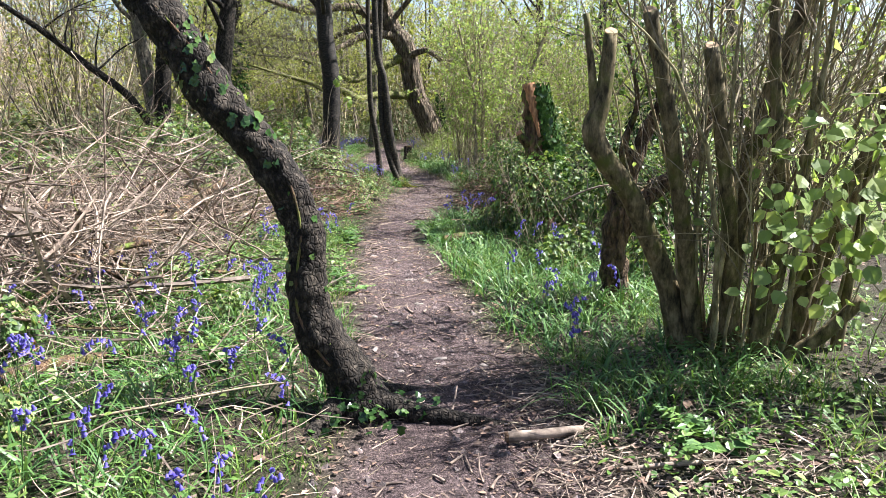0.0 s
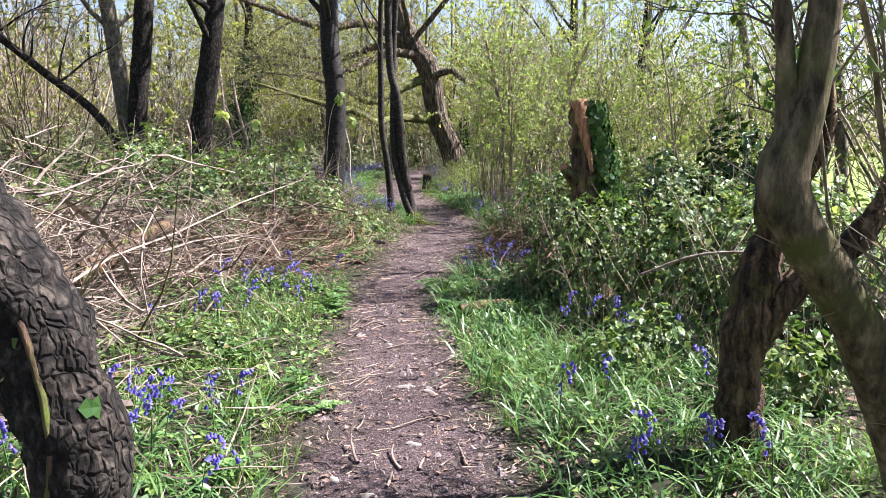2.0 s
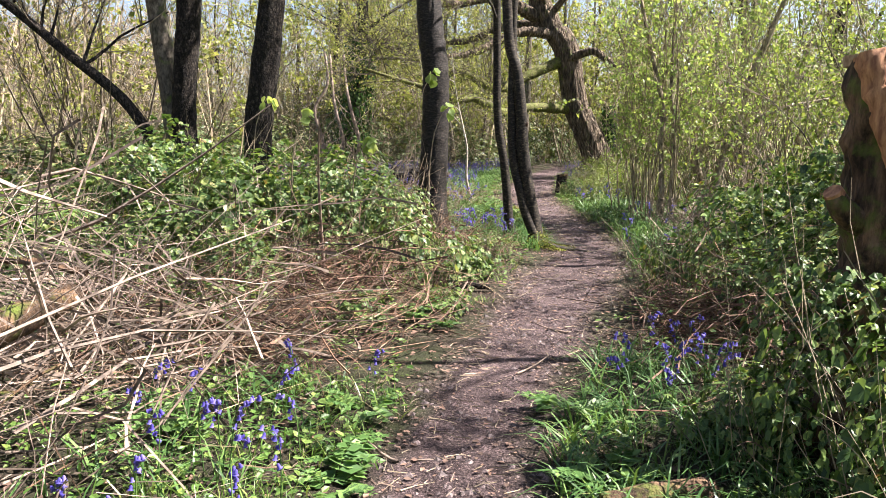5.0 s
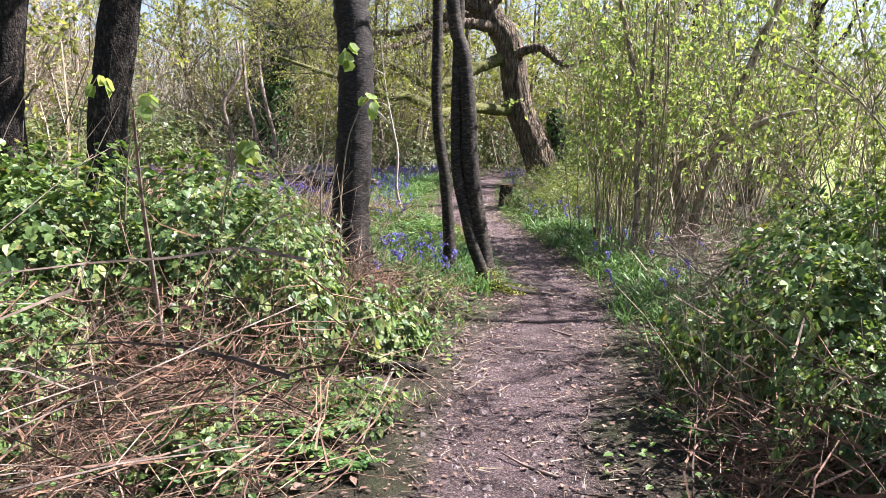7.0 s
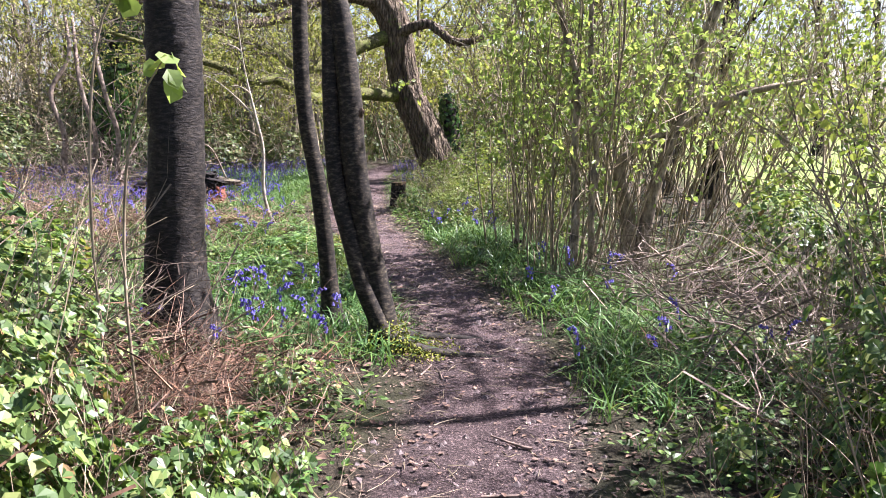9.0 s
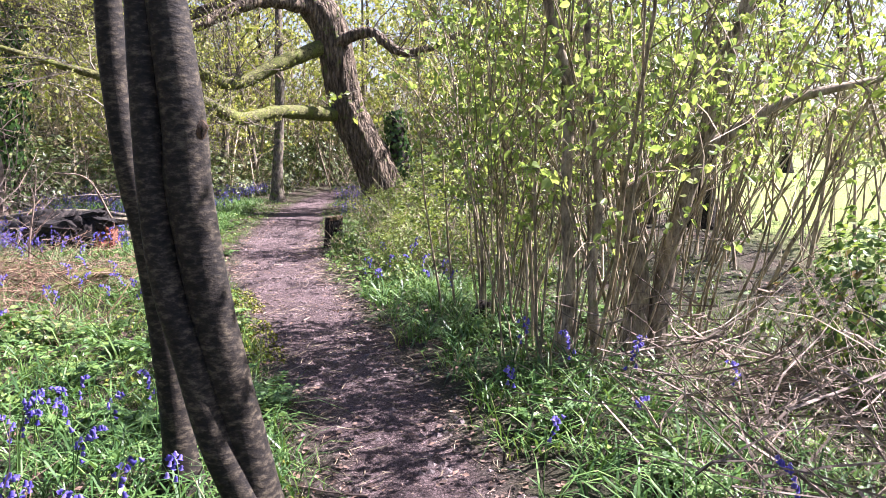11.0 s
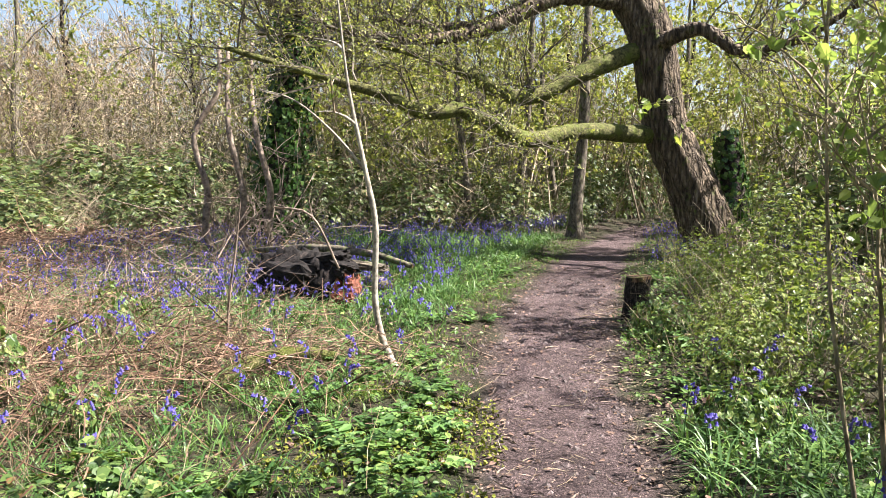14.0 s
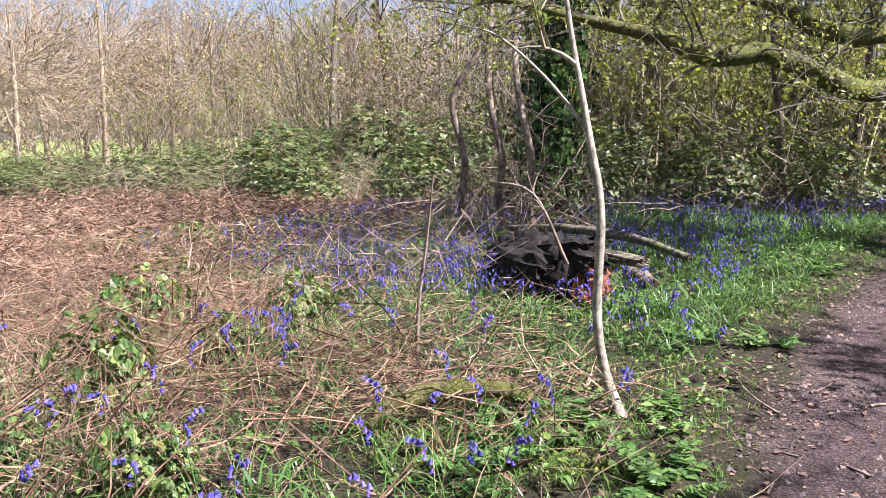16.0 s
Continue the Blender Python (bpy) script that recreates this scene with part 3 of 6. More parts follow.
def place_leaf(me, parent, p, out, size, rng, name="leaf"):
    ob = part(name, me, None, parent)
    fwd = unit(np.cross(out, ball(1, rng)[0]) + np.array([0, 0, -0.4]))
    side = unit(np.cross(fwd, out))
    nor = np.cross(side, fwd)
    mt = Matrix(((side[0], fwd[0], nor[0], p[0]), (side[1], fwd[1], nor[1], p[1]), (side[2], fwd[2], nor[2], p[2]), (0, 0, 0, 1)))
    ob.matrix_local = mt @ Matrix.Diagonal((size, size, size, 1))
    return ob


low = line[: int(len(line) * 0.45)]
vine_pts = []
for k, p in enumerate(low[4::8]):
    phi = 1.3 + 0.7 * math.sin(k * 0.55)
    vine_pts.append((p[0] + p[3] * 0.98 * math.cos(phi), p[1] - p[3] * 0.98 * math.sin(phi), p[2], 0.007))
vine = part("ivy_vine", Geo().add(*tube(spline(vine_pts, 0.06), 5)), M_ROT, leaner, "ivy stem clinging to the bark", True)
for k in range(230):
    s = rng.choice([rng.uniform(0.0, 0.1), rng.uniform(0.0, 0.12), rng.uniform(0.5, 0.8), rng.uniform(0.0, 1.0)])
    p = low[int(s * (len(low) - 1))]
    a = rng.uniform(0, 2 * np.pi)
    out = np.array([math.cos(a), -abs(math.sin(a)) * 0.9, 0.2])
    q = p[:3] + out * p[3] * rng.uniform(0.95, 1.25)
    place_leaf(ivy_pale if rng.uniform() < 0.08 else ivy_me, leaner, q, out, rng.uniform(0.03, 0.06), rng)

for k in range(90):
    a, d = rng.uniform(-2.6, 0.3), 0.13 + abs(rng.normal(0, 0.13))
    place_leaf(ivy_me, leaner, np.array([0.04 + d * math.cos(a), d * math.sin(a), 0.07 + rng.uniform(0, 0.12) * math.exp(-d * 3)]), np.array([rng.normal(0, 0.4), rng.normal(-0.2, 0.4), 1.0]), rng.uniform(0.03, 0.055), rng)

# three dark trees in the thicket, and the tree by the bend
tree("woodland_tree", "dark straight-trunked tree rising out of a bramble thicket", (-4.95, 14.6), [(0.0, 0, 0, 0.18), (-0.1, 0, 1.5, 0.145), (0.05, 0, 3, 0.14), (0.2, 0.1, 5.5, 0.11), (0.1, 0, 9, 0.04)],
     M_BLACK, 21, 16, 0.08, 0.08, limb_lo=0.32, limbs=14, leaf_n=2600, leaf_mat_=M_FRESH, group="trees in the bramble thicket")
tree("woodland_tree", "grey-brown tree leaning away from its dark neighbour", (-5.3, 14.8), [(0.1, 0, 0, 0.16), (0.0, 0, 1.5, 0.125), (-0.17, 0, 3, 0.12), (-0.6, 0.2, 5.5, 0.09), (-0.9, 0, 8.5, 0.03)],
     M_GREY, 22, 14, 0.1, 0.06, limb_lo=0.32, limbs=13, leaf_n=1000, group="trees in the bramble thicket")
tree("woodland_tree", "dark forked tree with limbs spreading above brambles", (-3.98, 14.4), [(0.0, 0, 0, 0.2), (-0.03, 0, 1.3, 0.16), (0.1, 0, 2.2, 0.16), (0.22, 0, 3, 0.14), (0.5, 0.1, 5.5, 0.1), (0.6, 0, 9, 0.03)],
     M_BLACK, 23, 16, 0.08, 0.08, limb_lo=0.27, limbs=15, leaf_n=2600, leaf_mat_=M_FRESH, group="trees in the bramble thicket")
bend_tree, line = tree("woodland_tree", "stout dark tree with yellow-green shoots beside the bend", (-2.12, 15.3), [(0.0, 0, 0, 0.22), (-0.02, 0, 0.5, 0.18), (0.02, 0, 1.2, 0.165), (0.03, 0, 2.1, 0.16), (-0.05, 0, 3, 0.15), (-0.1, 0.2, 6, 0.11), (0.1, 0, 9.5, 0.04)],
     M_DARKBAND, 24, 22, 0.05, 0.09, 16, flare=0.2, limb_lo=0.31, limbs=18, leaf_n=4200, leaf_size=0.055, leaf_mat_=M_FRESH)
tree("leaning_dead_tree", "thin dark trunk leaning diagonally across the thicket", (-5.15, 14.0), [(0.1, 0, 1.2, 0.07), (-0.3, 0, 1.75, 0.065), (-1.0, 0, 2.3, 0.06), (-1.8, -0.1, 2.95, 0.05), (-3.2, -0.2, 3.9, 0.03)],
     M_BLACK, 25, 8, 0.12, 0.06, limbs=8, limb_lo=0.3, limb_len=1.2, leaf_n=0, flare=0)
# twin-stemmed tree on the path's edge
twin, line = tree("twin_stemmed_tree", "twin-stemmed banded dark bark tree with mossy foot on the path edge", (-0.83, 15.25), [(0.0, 0, -0.05, 0.11), (-0.03, 0, 0.3, 0.078), (-0.14, 0, 0.89, 0.073), (-0.195, 0, 1.3, 0.076), (-0.2, 0, 1.52, 0.072), (-0.26, 0, 2.08, 0.062), (-0.38, 0, 2.7, 0.06), (-0.4, 0, 5, 0.05), (-0.3, 0, 8, 0.02)],
     M_CHERRY, 26, 22, 0.04, 0.03, 9, limb_lo=0.42, limbs=9, limb_len=1.8, leaf_n=900, flare=0.4)
part("second_stem", Geo().add(*tube(spline([(0.04, -0.06, -0.04, 0.075), (-0.04, -0.06, 0.2, 0.06), (-0.14, -0.05, 0.45, 0.057), (-0.21, -0.03, 0.72, 0.056), (-0.29, 0, 1.05, 0.055), (-0.32, 0.02, 1.5, 0.053), (-0.32, 0.03, 2.1, 0.05), (-0.3, 0.05, 3.2, 0.045), (-0.1, 0.1, 6, 0.02)], 0.04), 18, 0.03, 9)), M_CHERRY, twin, smooth=True)
part("knot", Geo().add(*tube(spline([(-0.18, -0.02, 1.44, 0.035), (-0.145, -0.03, 1.49, 0.026), (-0.125, -0.035, 1.51, 0.016)], 0.02), 12, 0.1, 12, cap=True)), M_ROT, twin, "brown knot where a branch broke off", True)
rng = np.random.default_rng(31)
mp = np.stack([rng.normal(0.12, 0.13, 1600), rng.normal(-0.06, 0.12, 1600), rng.uniform(0, 1, 1600)], 1)
mp[:, 2] = 0.03 + 0.2 * mp[:, 2] * np.exp(-((mp[:, 0] - 0.02) / 0.15) ** 2)
part("moss", Geo().add(*leaves(LEAF2, mp, ball(1600, rng), ball(1600, rng) + np.array([0, 0, 1]), 0.02)), M_MOSS, twin, "yellow-green moss cushion on the roots")
for way_pts in ([(0.02, -0.02, 0.1, 0.07), (0.2, -0.08, 0.03, 0.05), (0.5, -0.12, 0.0, 0.03), (0.9, -0.1, -0.03, 0.015)], [(0.05, 0.1, 0.08, 0.05), (0.3, 0.25, 0.02, 0.035), (0.75, 0.3, -0.02, 0.015)]):
    part("root", Geo().add(*tube(spline(way_pts, 0.05), 10, 0.15, 14)), M_CHERRY, twin, smooth=True)
tree("woodland_tree", "slim dark tree standing close to a twin-stemmed tree", (-1.22, 15.75), [(0.0, 0, -0.03, 0.085), (-0.02, 0, 0.35, 0.06), (-0.08, 0, 1.0, 0.055), (-0.16, 0, 1.5, 0.052), (-0.18, 0, 2.15, 0.05), (-0.15, 0, 4, 0.04), (0.2, 0, 7, 0.015)],
     M_CHERRY, 27, 14, 0.06, 0.06, 14, limb_lo=0.4, limbs=8, limb_len=1.5, leaf_n=700)

# slim trees added at the field's edge: their twiggy crowns shade the path
for k, (x, y, lx, hi) in enumerate([(4.3, 11.6, -0.9, 9.0), (4.6, 15.2, -1.0, 10.0)]):
    tree("woodland_tree", "slim grey tree with a twiggy crown, added to dapple the path", (x, y), [(0, 0, -0.03, 0.1), (0.03, 0, 1.2, 0.07), (lx * 0.3, 0, 3.2, 0.065), (lx * 0.8, 0.1, 6.0, 0.05), (lx, 0, hi, 0.015)],
         M_GREY, 240 + k, 12, 0.2, 0.07, 9, limbs=15, limb_lo=0.34, limb_len=2.9, per=8, twig_len=1.0, leaf_n=2600, leaf_size=0.06, group="trees at the field edge")

# old leaning oak with mossy limbs
oak, line = tree("oak_tree", "old leaning oak with furrowed bark over the path", (-0.1, 28.7), [(0.1, 0, -0.1, 0.5), (-0.05, 0, 0.3, 0.42), (-0.37, 0, 1.0, 0.37), (-0.6, 0, 1.48, 0.35), (-0.82, 0, 1.95, 0.34), (-0.93, 0, 2.42, 0.33), (-1.09, 0, 3.35, 0.33), (-1.26, 0, 3.82, 0.34), (-1.6, 0, 4.3, 0.28), (-2.3, 0.2, 6.0, 0.25), (-2.5, 0.3, 8.5, 0.15), (-2.2, 0, 11, 0.05)],
     M_OAK, 28, 40, 0.07, 0.07, 7, limbs=14, limb_lo=0.4, limb_len=4.2, per=9, twig_len=1.3, leaf_n=7500, leaf_size=0.07, leaf_mat_=M_FRESH, flare=0.25, ridge=10)


def oak_limb(pts, mat, label, seed, twig=10, leaf_n=500):
    rng = np.random.default_rng(seed)
    ln = spline(pts, 0.06)
    ln[:, 3] *= 0.95
    ob = part("limb", Geo().add(*tube(ln, 16, 0.22, 11, seed=seed)), mat, oak, label, True)
    tv, tf, tl = twigs_on(ln[None, :, :3], twig * 3, 1.4, 0.015, rng, 0.4, 0.3, 5)
    uv, uf, ul = twigs_on(tl, 7, 0.6, 0.007, rng, 0.15, 0.25, 3)
    xv, xf, xl = twigs_on(ul, 3, 0.3, 0.004, rng, 0.1, 0.25, 2)
    part("twig_mass", Geo().add(tv, tf).add(uv, uf).add(xv, xf), M_GREY, ob)
    part("foliage", Geo().add(*leaf_on(xl, leaf_n * 4, 0.045, rng)), M_WOODLEAF, ob, "yellow-green opening leaves")


base = np.array([-0.1, 28.7, 0.1, 0])
oak_limb([np.array(p) - base for p in [(-0.75, 28.7, 2.08, 0.17), (-1.25, 28.5, 2.06, 0.145), (-2.14, 27.5, 2.08, 0.125), (-2.69, 26.6, 1.94, 0.11), (-3.0, 25.8, 2.1, 0.11), (-3.24, 25.0, 2.25, 0.1), (-3.55, 24.5, 2.2, 0.09), (-3.99, 24.3, 2.4, 0.07), (-4.67, 24.0, 2.6, 0.05), (-5.6, 23.6, 2.9, 0.03)]],
         M_MOSSY, "low limb thick with green moss", 41, 10, 900)
oak_limb([np.array(p) - base for p in [(-1.0, 28.7, 3.55, 0.2), (-1.4, 28.6, 3.36, 0.16), (-2.2, 28.0, 2.97, 0.14), (-2.85, 27.5, 2.6, 0.12), (-3.28, 27.0, 2.65, 0.11), (-3.65, 26.5, 2.9, 0.09), (-4.6, 25.8, 3.2, 0.06), (-6, 25.0, 3.3, 0.03)]],
         M_MOSSY, "dark limb mossy along its upper side", 42, 11, 700)
oak_limb([(-1.1, -0.2, 3.3, 0.14), (-0.4, -0.4, 3.5, 0.11), (0.2, -0.7, 3.1, 0.09), (0.9, -1.0, 3.2, 0.06), (1.6, -1.2, 3.6, 0.03)], M_OAK, "crooked grey-brown limb", 43, 9, 400)
oak_limb([(-1.4, 0, 4.0, 0.16), (-2.4, -0.8, 4.0, 0.13), (-3.6, -1.6, 3.4, 0.1), (-4.8, -2.4, 3.3, 0.07), (-6.4, -2.8, 3.8, 0.03)], M_OAK, "drooping crooked limb", 45, 12, 800)
oak_limb([(-1.5, 0.2, 4.2, 0.16), (-2.8, 0.8, 4.4, 0.13), (-4.4, 1.2, 4.0, 0.1), (-6.2, 1.0, 4.2, 0.05)], M_OAK, "crooked grey-brown limb", 46, 12, 800)
oak_limb([(-2.0, 0, 4.5, 0.2), (-3.0, -1.0, 4.9, 0.15), (-4.2, -2.2, 4.6, 0.11), (-5.6, -3.0, 5.0, 0.07), (-7.5, -3.6, 5.6, 0.03)], M_OAK, "long spreading limb", 44, 12, 900)
rng = np.random.default_rng(77)
part("ivy", Geo().add(*ivy_coat(np.array([(0.25, 0.1, 0.1, 0.3), (0.2, 0.1, 0.8, 0.26), (0.12, 0.15, 1.4, 0.22), (0.05, 0.2, 2.0, 0.16)]), 700, 0.09, rng)), M_IVY, oak, "dark ivy mass at the foot")
part("dead_stub", Geo().add(*tube(spline([(0.25, 0.1, 0.0, 0.26), (0.18, 0.1, 0.9, 0.2), (0.1, 0.15, 1.9, 0.13)], 0.08), 14, 0.2, 8)), M_BLACK, oak, "dark broken stem behind the trunk", True)

# pale sapling
sap, line = tree("sapling", "slender pale curving sapling among bluebells", (-2.57, 20.9), [(0.03, 0, -0.02, 0.035), (-0.08, 0.0, 0.25, 0.026), (-0.13, 0, 0.55, 0.024), (-0.12, 0, 1.05, 0.022), (-0.2, 0, 1.47, 0.018), (-0.33, 0, 2.1, 0.012), (-0.42, 0, 2.9, 0.006)],
     M_PALE, 29, 10, 0.06, 0.05, 30, limbs=2, limb_lo=0.6, limb_len=0.5, per=2, twig_len=0.3, leaf_n=60, leaf_size=0.04, flare=0.3, leaf_mat_=M_FRESH)
part("fork", Geo().add(*tube(spline([(-0.2, 0, 1.45, 0.012), (-0.45, 0, 1.72, 0.009), (-0.75, 0, 1.95, 0.006), (-1.1, 0.1, 2.05, 0.003)], 0.06), 6)), M_PALE, sap, smooth=True)

# thin trees by the far path
for k, (x, y, lx, r) in enumerate([(-2.75, 31.6, 0.15, 0.13), (-4.4, 33.5, 0.3, 0.1), (-3.6, 34.6, -0.4, 0.08), (-5.2, 32.5, -0.3, 0.09), (-0.4, 36, -1.2, 0.12), (-6.2, 35, 0.5, 0.1), (-1.0, 42, 0.2, 0.12)]):
    tree("woodland_tree", ("slim grey tree close beside the path" if k == 0 else "thin crooked grey-barked tree in the shaded wood"), (x, y),
         [(0, 0, 0, r * 1.2), (lx * 0.1, 0, 0.6, r), (lx * 0.6, 0.1, 1.8, r * 0.85), (lx, 0, 3.2, r * 0.75), (lx * 1.1, 0.3, 6.0, r * 0.4), (lx, 0, 8, r * 0.15)], M_GREY, 50 + k, 10, 0.2, 0.06, 9,
         limbs=8, limb_lo=0.2, limb_len=1.8, per=6, leaf_n=800, leaf_size=0.07, group="slim trees along the path")

# ivy-hung tree with hanging stems beyond the bluebells
ivt, line = tree("ivy_tree", "dead-looking tree hung with ivy and bare stems", (-7.3, 27.6), [(0, 0, 0, 0.25), (0.1, 0, 1.5, 0.2), (0.35, 0, 3, 0.17), (0.5, 0, 5, 0.13), (0.3, 0, 8, 0.05)], M_BLACK, 61, 14, 0.15, 0.1, limbs=13, limb_lo=0.25, limb_len=2.6, per=8, leaf_n=600, leaf_mat_=M_IVY)
part("ivy", Geo().add(*ivy_coat(line, 2600, 0.09, np.random.default_rng(3), 0.0, 0.5, None, 3.2)), M_IVY, ivt, "dark ivy coat on the trunk")
for k, (x0, x1, yy) in enumerate([(0.35, 0.1, -1.5), (0.75, 0.45, -1.4), (-0.2, 0.0, -1.6)]):
    part("hanging_stem", Geo().add(*tube(spline([(x0 + 0.15, yy, 0.0, 0.05), (x0 - 0.05, yy, 0.5, 0.055), (x0, yy, 1.1, 0.05), (x0 - 0.2, yy, 1.9, 0.045), (x1 - 0.1, yy + 0.2, 2.6, 0.04), (x1 - 0.25, yy + 0.5, 3.4, 0.03)], 0.08), 8, 0.1, 12)), M_DEAD, ivt, "pale bare hanging stem", True)


# ---- hazel coppice ----
leaf_me = Geo().add(*leaves((LEAF6[0] * np.array([1.25, 1, 1]), LEAF6[1]), [(0, 0, 0)], [(0, 1, 0)], [(0, 0, 1)], 1.0)).mesh("hazel_leaf", M_HAZELLEAF)


def hazel(label, at, seed, stems, spread_r, hi, r_lo, r_hi, leaf_n, leaf_size=0.055, lean=(0, 0), flat=1.0, fan_hi=0.5, wood=None, name="hazel_coppice", green=None, green_label="bright yellow-green young leaves"):
    rng = np.random.default_rng(seed)
    root = thing(name, label, "shrub", (*at, 0.02))
    a = rng.uniform(0, 2 * np.pi, stems)
    rr = spread_r * np.sqrt(rng.uniform(0, 1, stems))
    st = np.stack([rr * np.cos(a), rr * np.sin(a) * flat, np.full(stems, -0.03)], 1)
    fan = rng.uniform(0.02, fan_hi, stems) * (0.4 + rr / spread_r)
    way = np.stack([np.cos(a) * fan + lean[0], np.sin(a) * fan + lean[1], np.ones(stems)], 1)
    rad = rng.uniform(r_lo, r_hi, stems) * (0.6 + 0.8 * rng.uniform(0, 1, stems) ** 3)
    ln = hi * rng.uniform(0.55, 1.1, stems)
    v, f, lines = rods(st, way, ln, rad, 0.17, 10, 7, 0.3, rng=rng)
    v, f, lines = pick(v, f, lines, clear_of_walk(lines, at))
    stems = len(lines)
    n = 11 * 7
    for k in range(stems):
        part("stem", Geo().add(v[k * n:(k + 1) * n], f[:70]), wood or M_HAZEL, root, smooth=True)
    tv, tf, tl = twigs_on(lines, 9, 0.65, 0.005, rng, 0.4, 0.2)
    tv, tf, tl = pick(tv, tf, tl, clear_of_walk(tl, at, 2.6, 0.15))
    uv, uf, ul = twigs_on(tl, 3, 0.35, 0.003, rng, 0.2, 0.2, 2)
    uv, uf, ul = pick(uv, uf, ul, clear_of_walk(ul, at, 2.6, 0.2))
    part("twig_mass", Geo().add(tv, tf).add(uv, uf), M_TWIG, root, "fine brown twigs")
    if leaf_n:
        part("crown", Geo().add(*leaf_on(ul, leaf_n, leaf_size, rng, LEAF4, 0.5)), green or M_HAZELLEAF, root, green_label)
    return root, lines, tl


def rod_part(root, name, pts, sides=12, rough=0.06, mat=None, label="", cap=True, step=0.05):
    return part(name, Geo().add(*tube(spline(pts, step), sides, rough, 12, cap=cap)), mat or M_POLE, root, label, True)


hz1, hl, tl1 = hazel("dense hazel coppice stool with many cut and regrown stems", (1.75, 4.5), 71, 46, 0.44, 3.4, 0.008, 0.024, 300, 0.055, (0.1, -0.02), 0.7, 0.26, M_STOOL)
# thick cut poles of the stool
poles = [[(-0.35, -0.05, 0.0, 0.075), (-0.5, -0.1, 0.5, 0.062), (-0.72, -0.2, 0.95, 0.06), (-0.9, -0.25, 1.2, 0.06), (-0.95, -0.25, 1.32, 0.062), (-0.9, -0.25, 1.5, 0.045), (-0.87, -0.25, 1.82, 0.036)],
         [(-0.93, -0.25, 1.34, 0.04), (-0.96, -0.25, 1.6, 0.022), (-1.0, -0.25, 1.92, 0.017)],
         [(-0.3, -0.1, 0.0, 0.075), (-0.42, -0.2, 0.7, 0.055), (-0.55, -0.3, 1.3, 0.05), (-0.68, -0.3, 1.92, 0.045)],
         [(-0.1, -0.1, 0.0, 0.08), (-0.2, -0.25, 0.8, 0.05), (-0.3, -0.3, 1.4, 0.048), (-0.36, -0.3, 1.74, 0.046)],
         [(-0.2, -0.1, 0.0, 0.09), (-0.12, -0.15, 0.7, 0.07), (0.02, -0.1, 1.4, 0.07), (0.25, -0.05, 2.1, 0.062), (0.4, 0, 3.2, 0.05)],
         [(0.0, -0.2, 0.0, 0.07), (0.05, -0.3, 0.8, 0.042), (0.0, -0.32, 1.3, 0.036), (-0.06, -0.3, 2.1, 0.03), (-0.1, -0.3, 3.0, 0.02)],
         [(0.2, -0.1, 0.0, 0.07), (0.4, -0.15, 0.8, 0.04), (0.7, -0.2, 1.6, 0.036), (0.95, -0.2, 2.6, 0.025)],
         [(0.3, 0.0, 0.0, 0.06), (0.55, 0.0, 0.8, 0.036), (0.95, -0.1, 1.7, 0.03), (1.3, -0.1, 2.6, 0.022)],
         [(0.1, -0.2, 0.0, 0.06), (0.32, -0.3, 0.2, 0.045), (0.5, -0.35, 0.42, 0.04)],
         [(0.5, -0.1, 0.0, 0.045), (0.58, -0.15, 1.0, 0.026), (0.66, -0.2, 2.0, 0.024), (0.75, -0.2, 3.0, 0.02)]]
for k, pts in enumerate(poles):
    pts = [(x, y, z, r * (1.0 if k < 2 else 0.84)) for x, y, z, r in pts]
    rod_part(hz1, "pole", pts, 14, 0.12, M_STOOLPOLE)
    if k in (0, 2, 3):
        x, y, z, r = pts[-1]
        part("cut_face", Geo().add(*tube(np.array([(x, y, z, r * 0.96), (x, y - 0.01, z + 0.012, r * 0.9)]), 12, cap=True)), M_CUT, hz1, "sawn pale end of a pole")
rng = np.random.default_rng(8)
for k in range(400):
    c = np.array([rng.uniform(-0.25, 1.05), rng.uniform(-1.0, -0.42), 0])
    z = rng.uniform(0.45, 1.5) if k > 30 else rng.uniform(0.2, 2.1)
    place_leaf(leaf_me, hz1, (c[0] + 0.12 * (z - 0.9), c[1], z), np.array([rng.normal(0, 0.6), -0.5, 0.8]), rng.uniform(0.055, 0.095), rng, "hazel_leaf")
sp = np.stack([rng.uniform(-0.2, 0.9, 26), rng.uniform(-0.45, -0.3, 26), rng.uniform(0.1, 1.1, 26)], 1)
sv, sf, _ = rods(sp, np.stack([rng.normal(0.1, 0.4, 26), rng.uniform(-0.6, -0.1, 26), rng.uniform(0.4, 1.2, 26)], 1), 0.7, 0.004, 0.25, 5)
part("twig_mass", Geo().add(sv, sf), M_TWIG, hz1)

hz2, _, _ = hazel("tall dense hazel clump leafing out beside the path", (0.75, 17.35), 72, 34, 0.45, 4.2, 0.005, 0.017, 4300, 0.055, (0.08, 0.0), 1.0, 0.4)
hz3, _, _ = hazel("hazel clump with a dark old bole at its foot", (0.42, 18.5), 73, 28, 0.36, 3.4, 0.007, 0.016, 3600, 0.053, (-0.02, 0.0), 1.0, 0.35)
hz4, _, _ = hazel("broad hazel clump at the edge of the field", (1.7, 18.2), 74, 24, 0.55, 4.2, 0.008, 0.022, 1300, 0.05, (0.1, 0))
rod_part(hz3, "bole", [(-0.05, -0.12, -0.05, 0.1), (-0.06, -0.13, 0.1, 0.08), (-0.03, -0.12, 0.22, 0.05)], 14, 0.2, M_BLACK, "dark rotten bole")
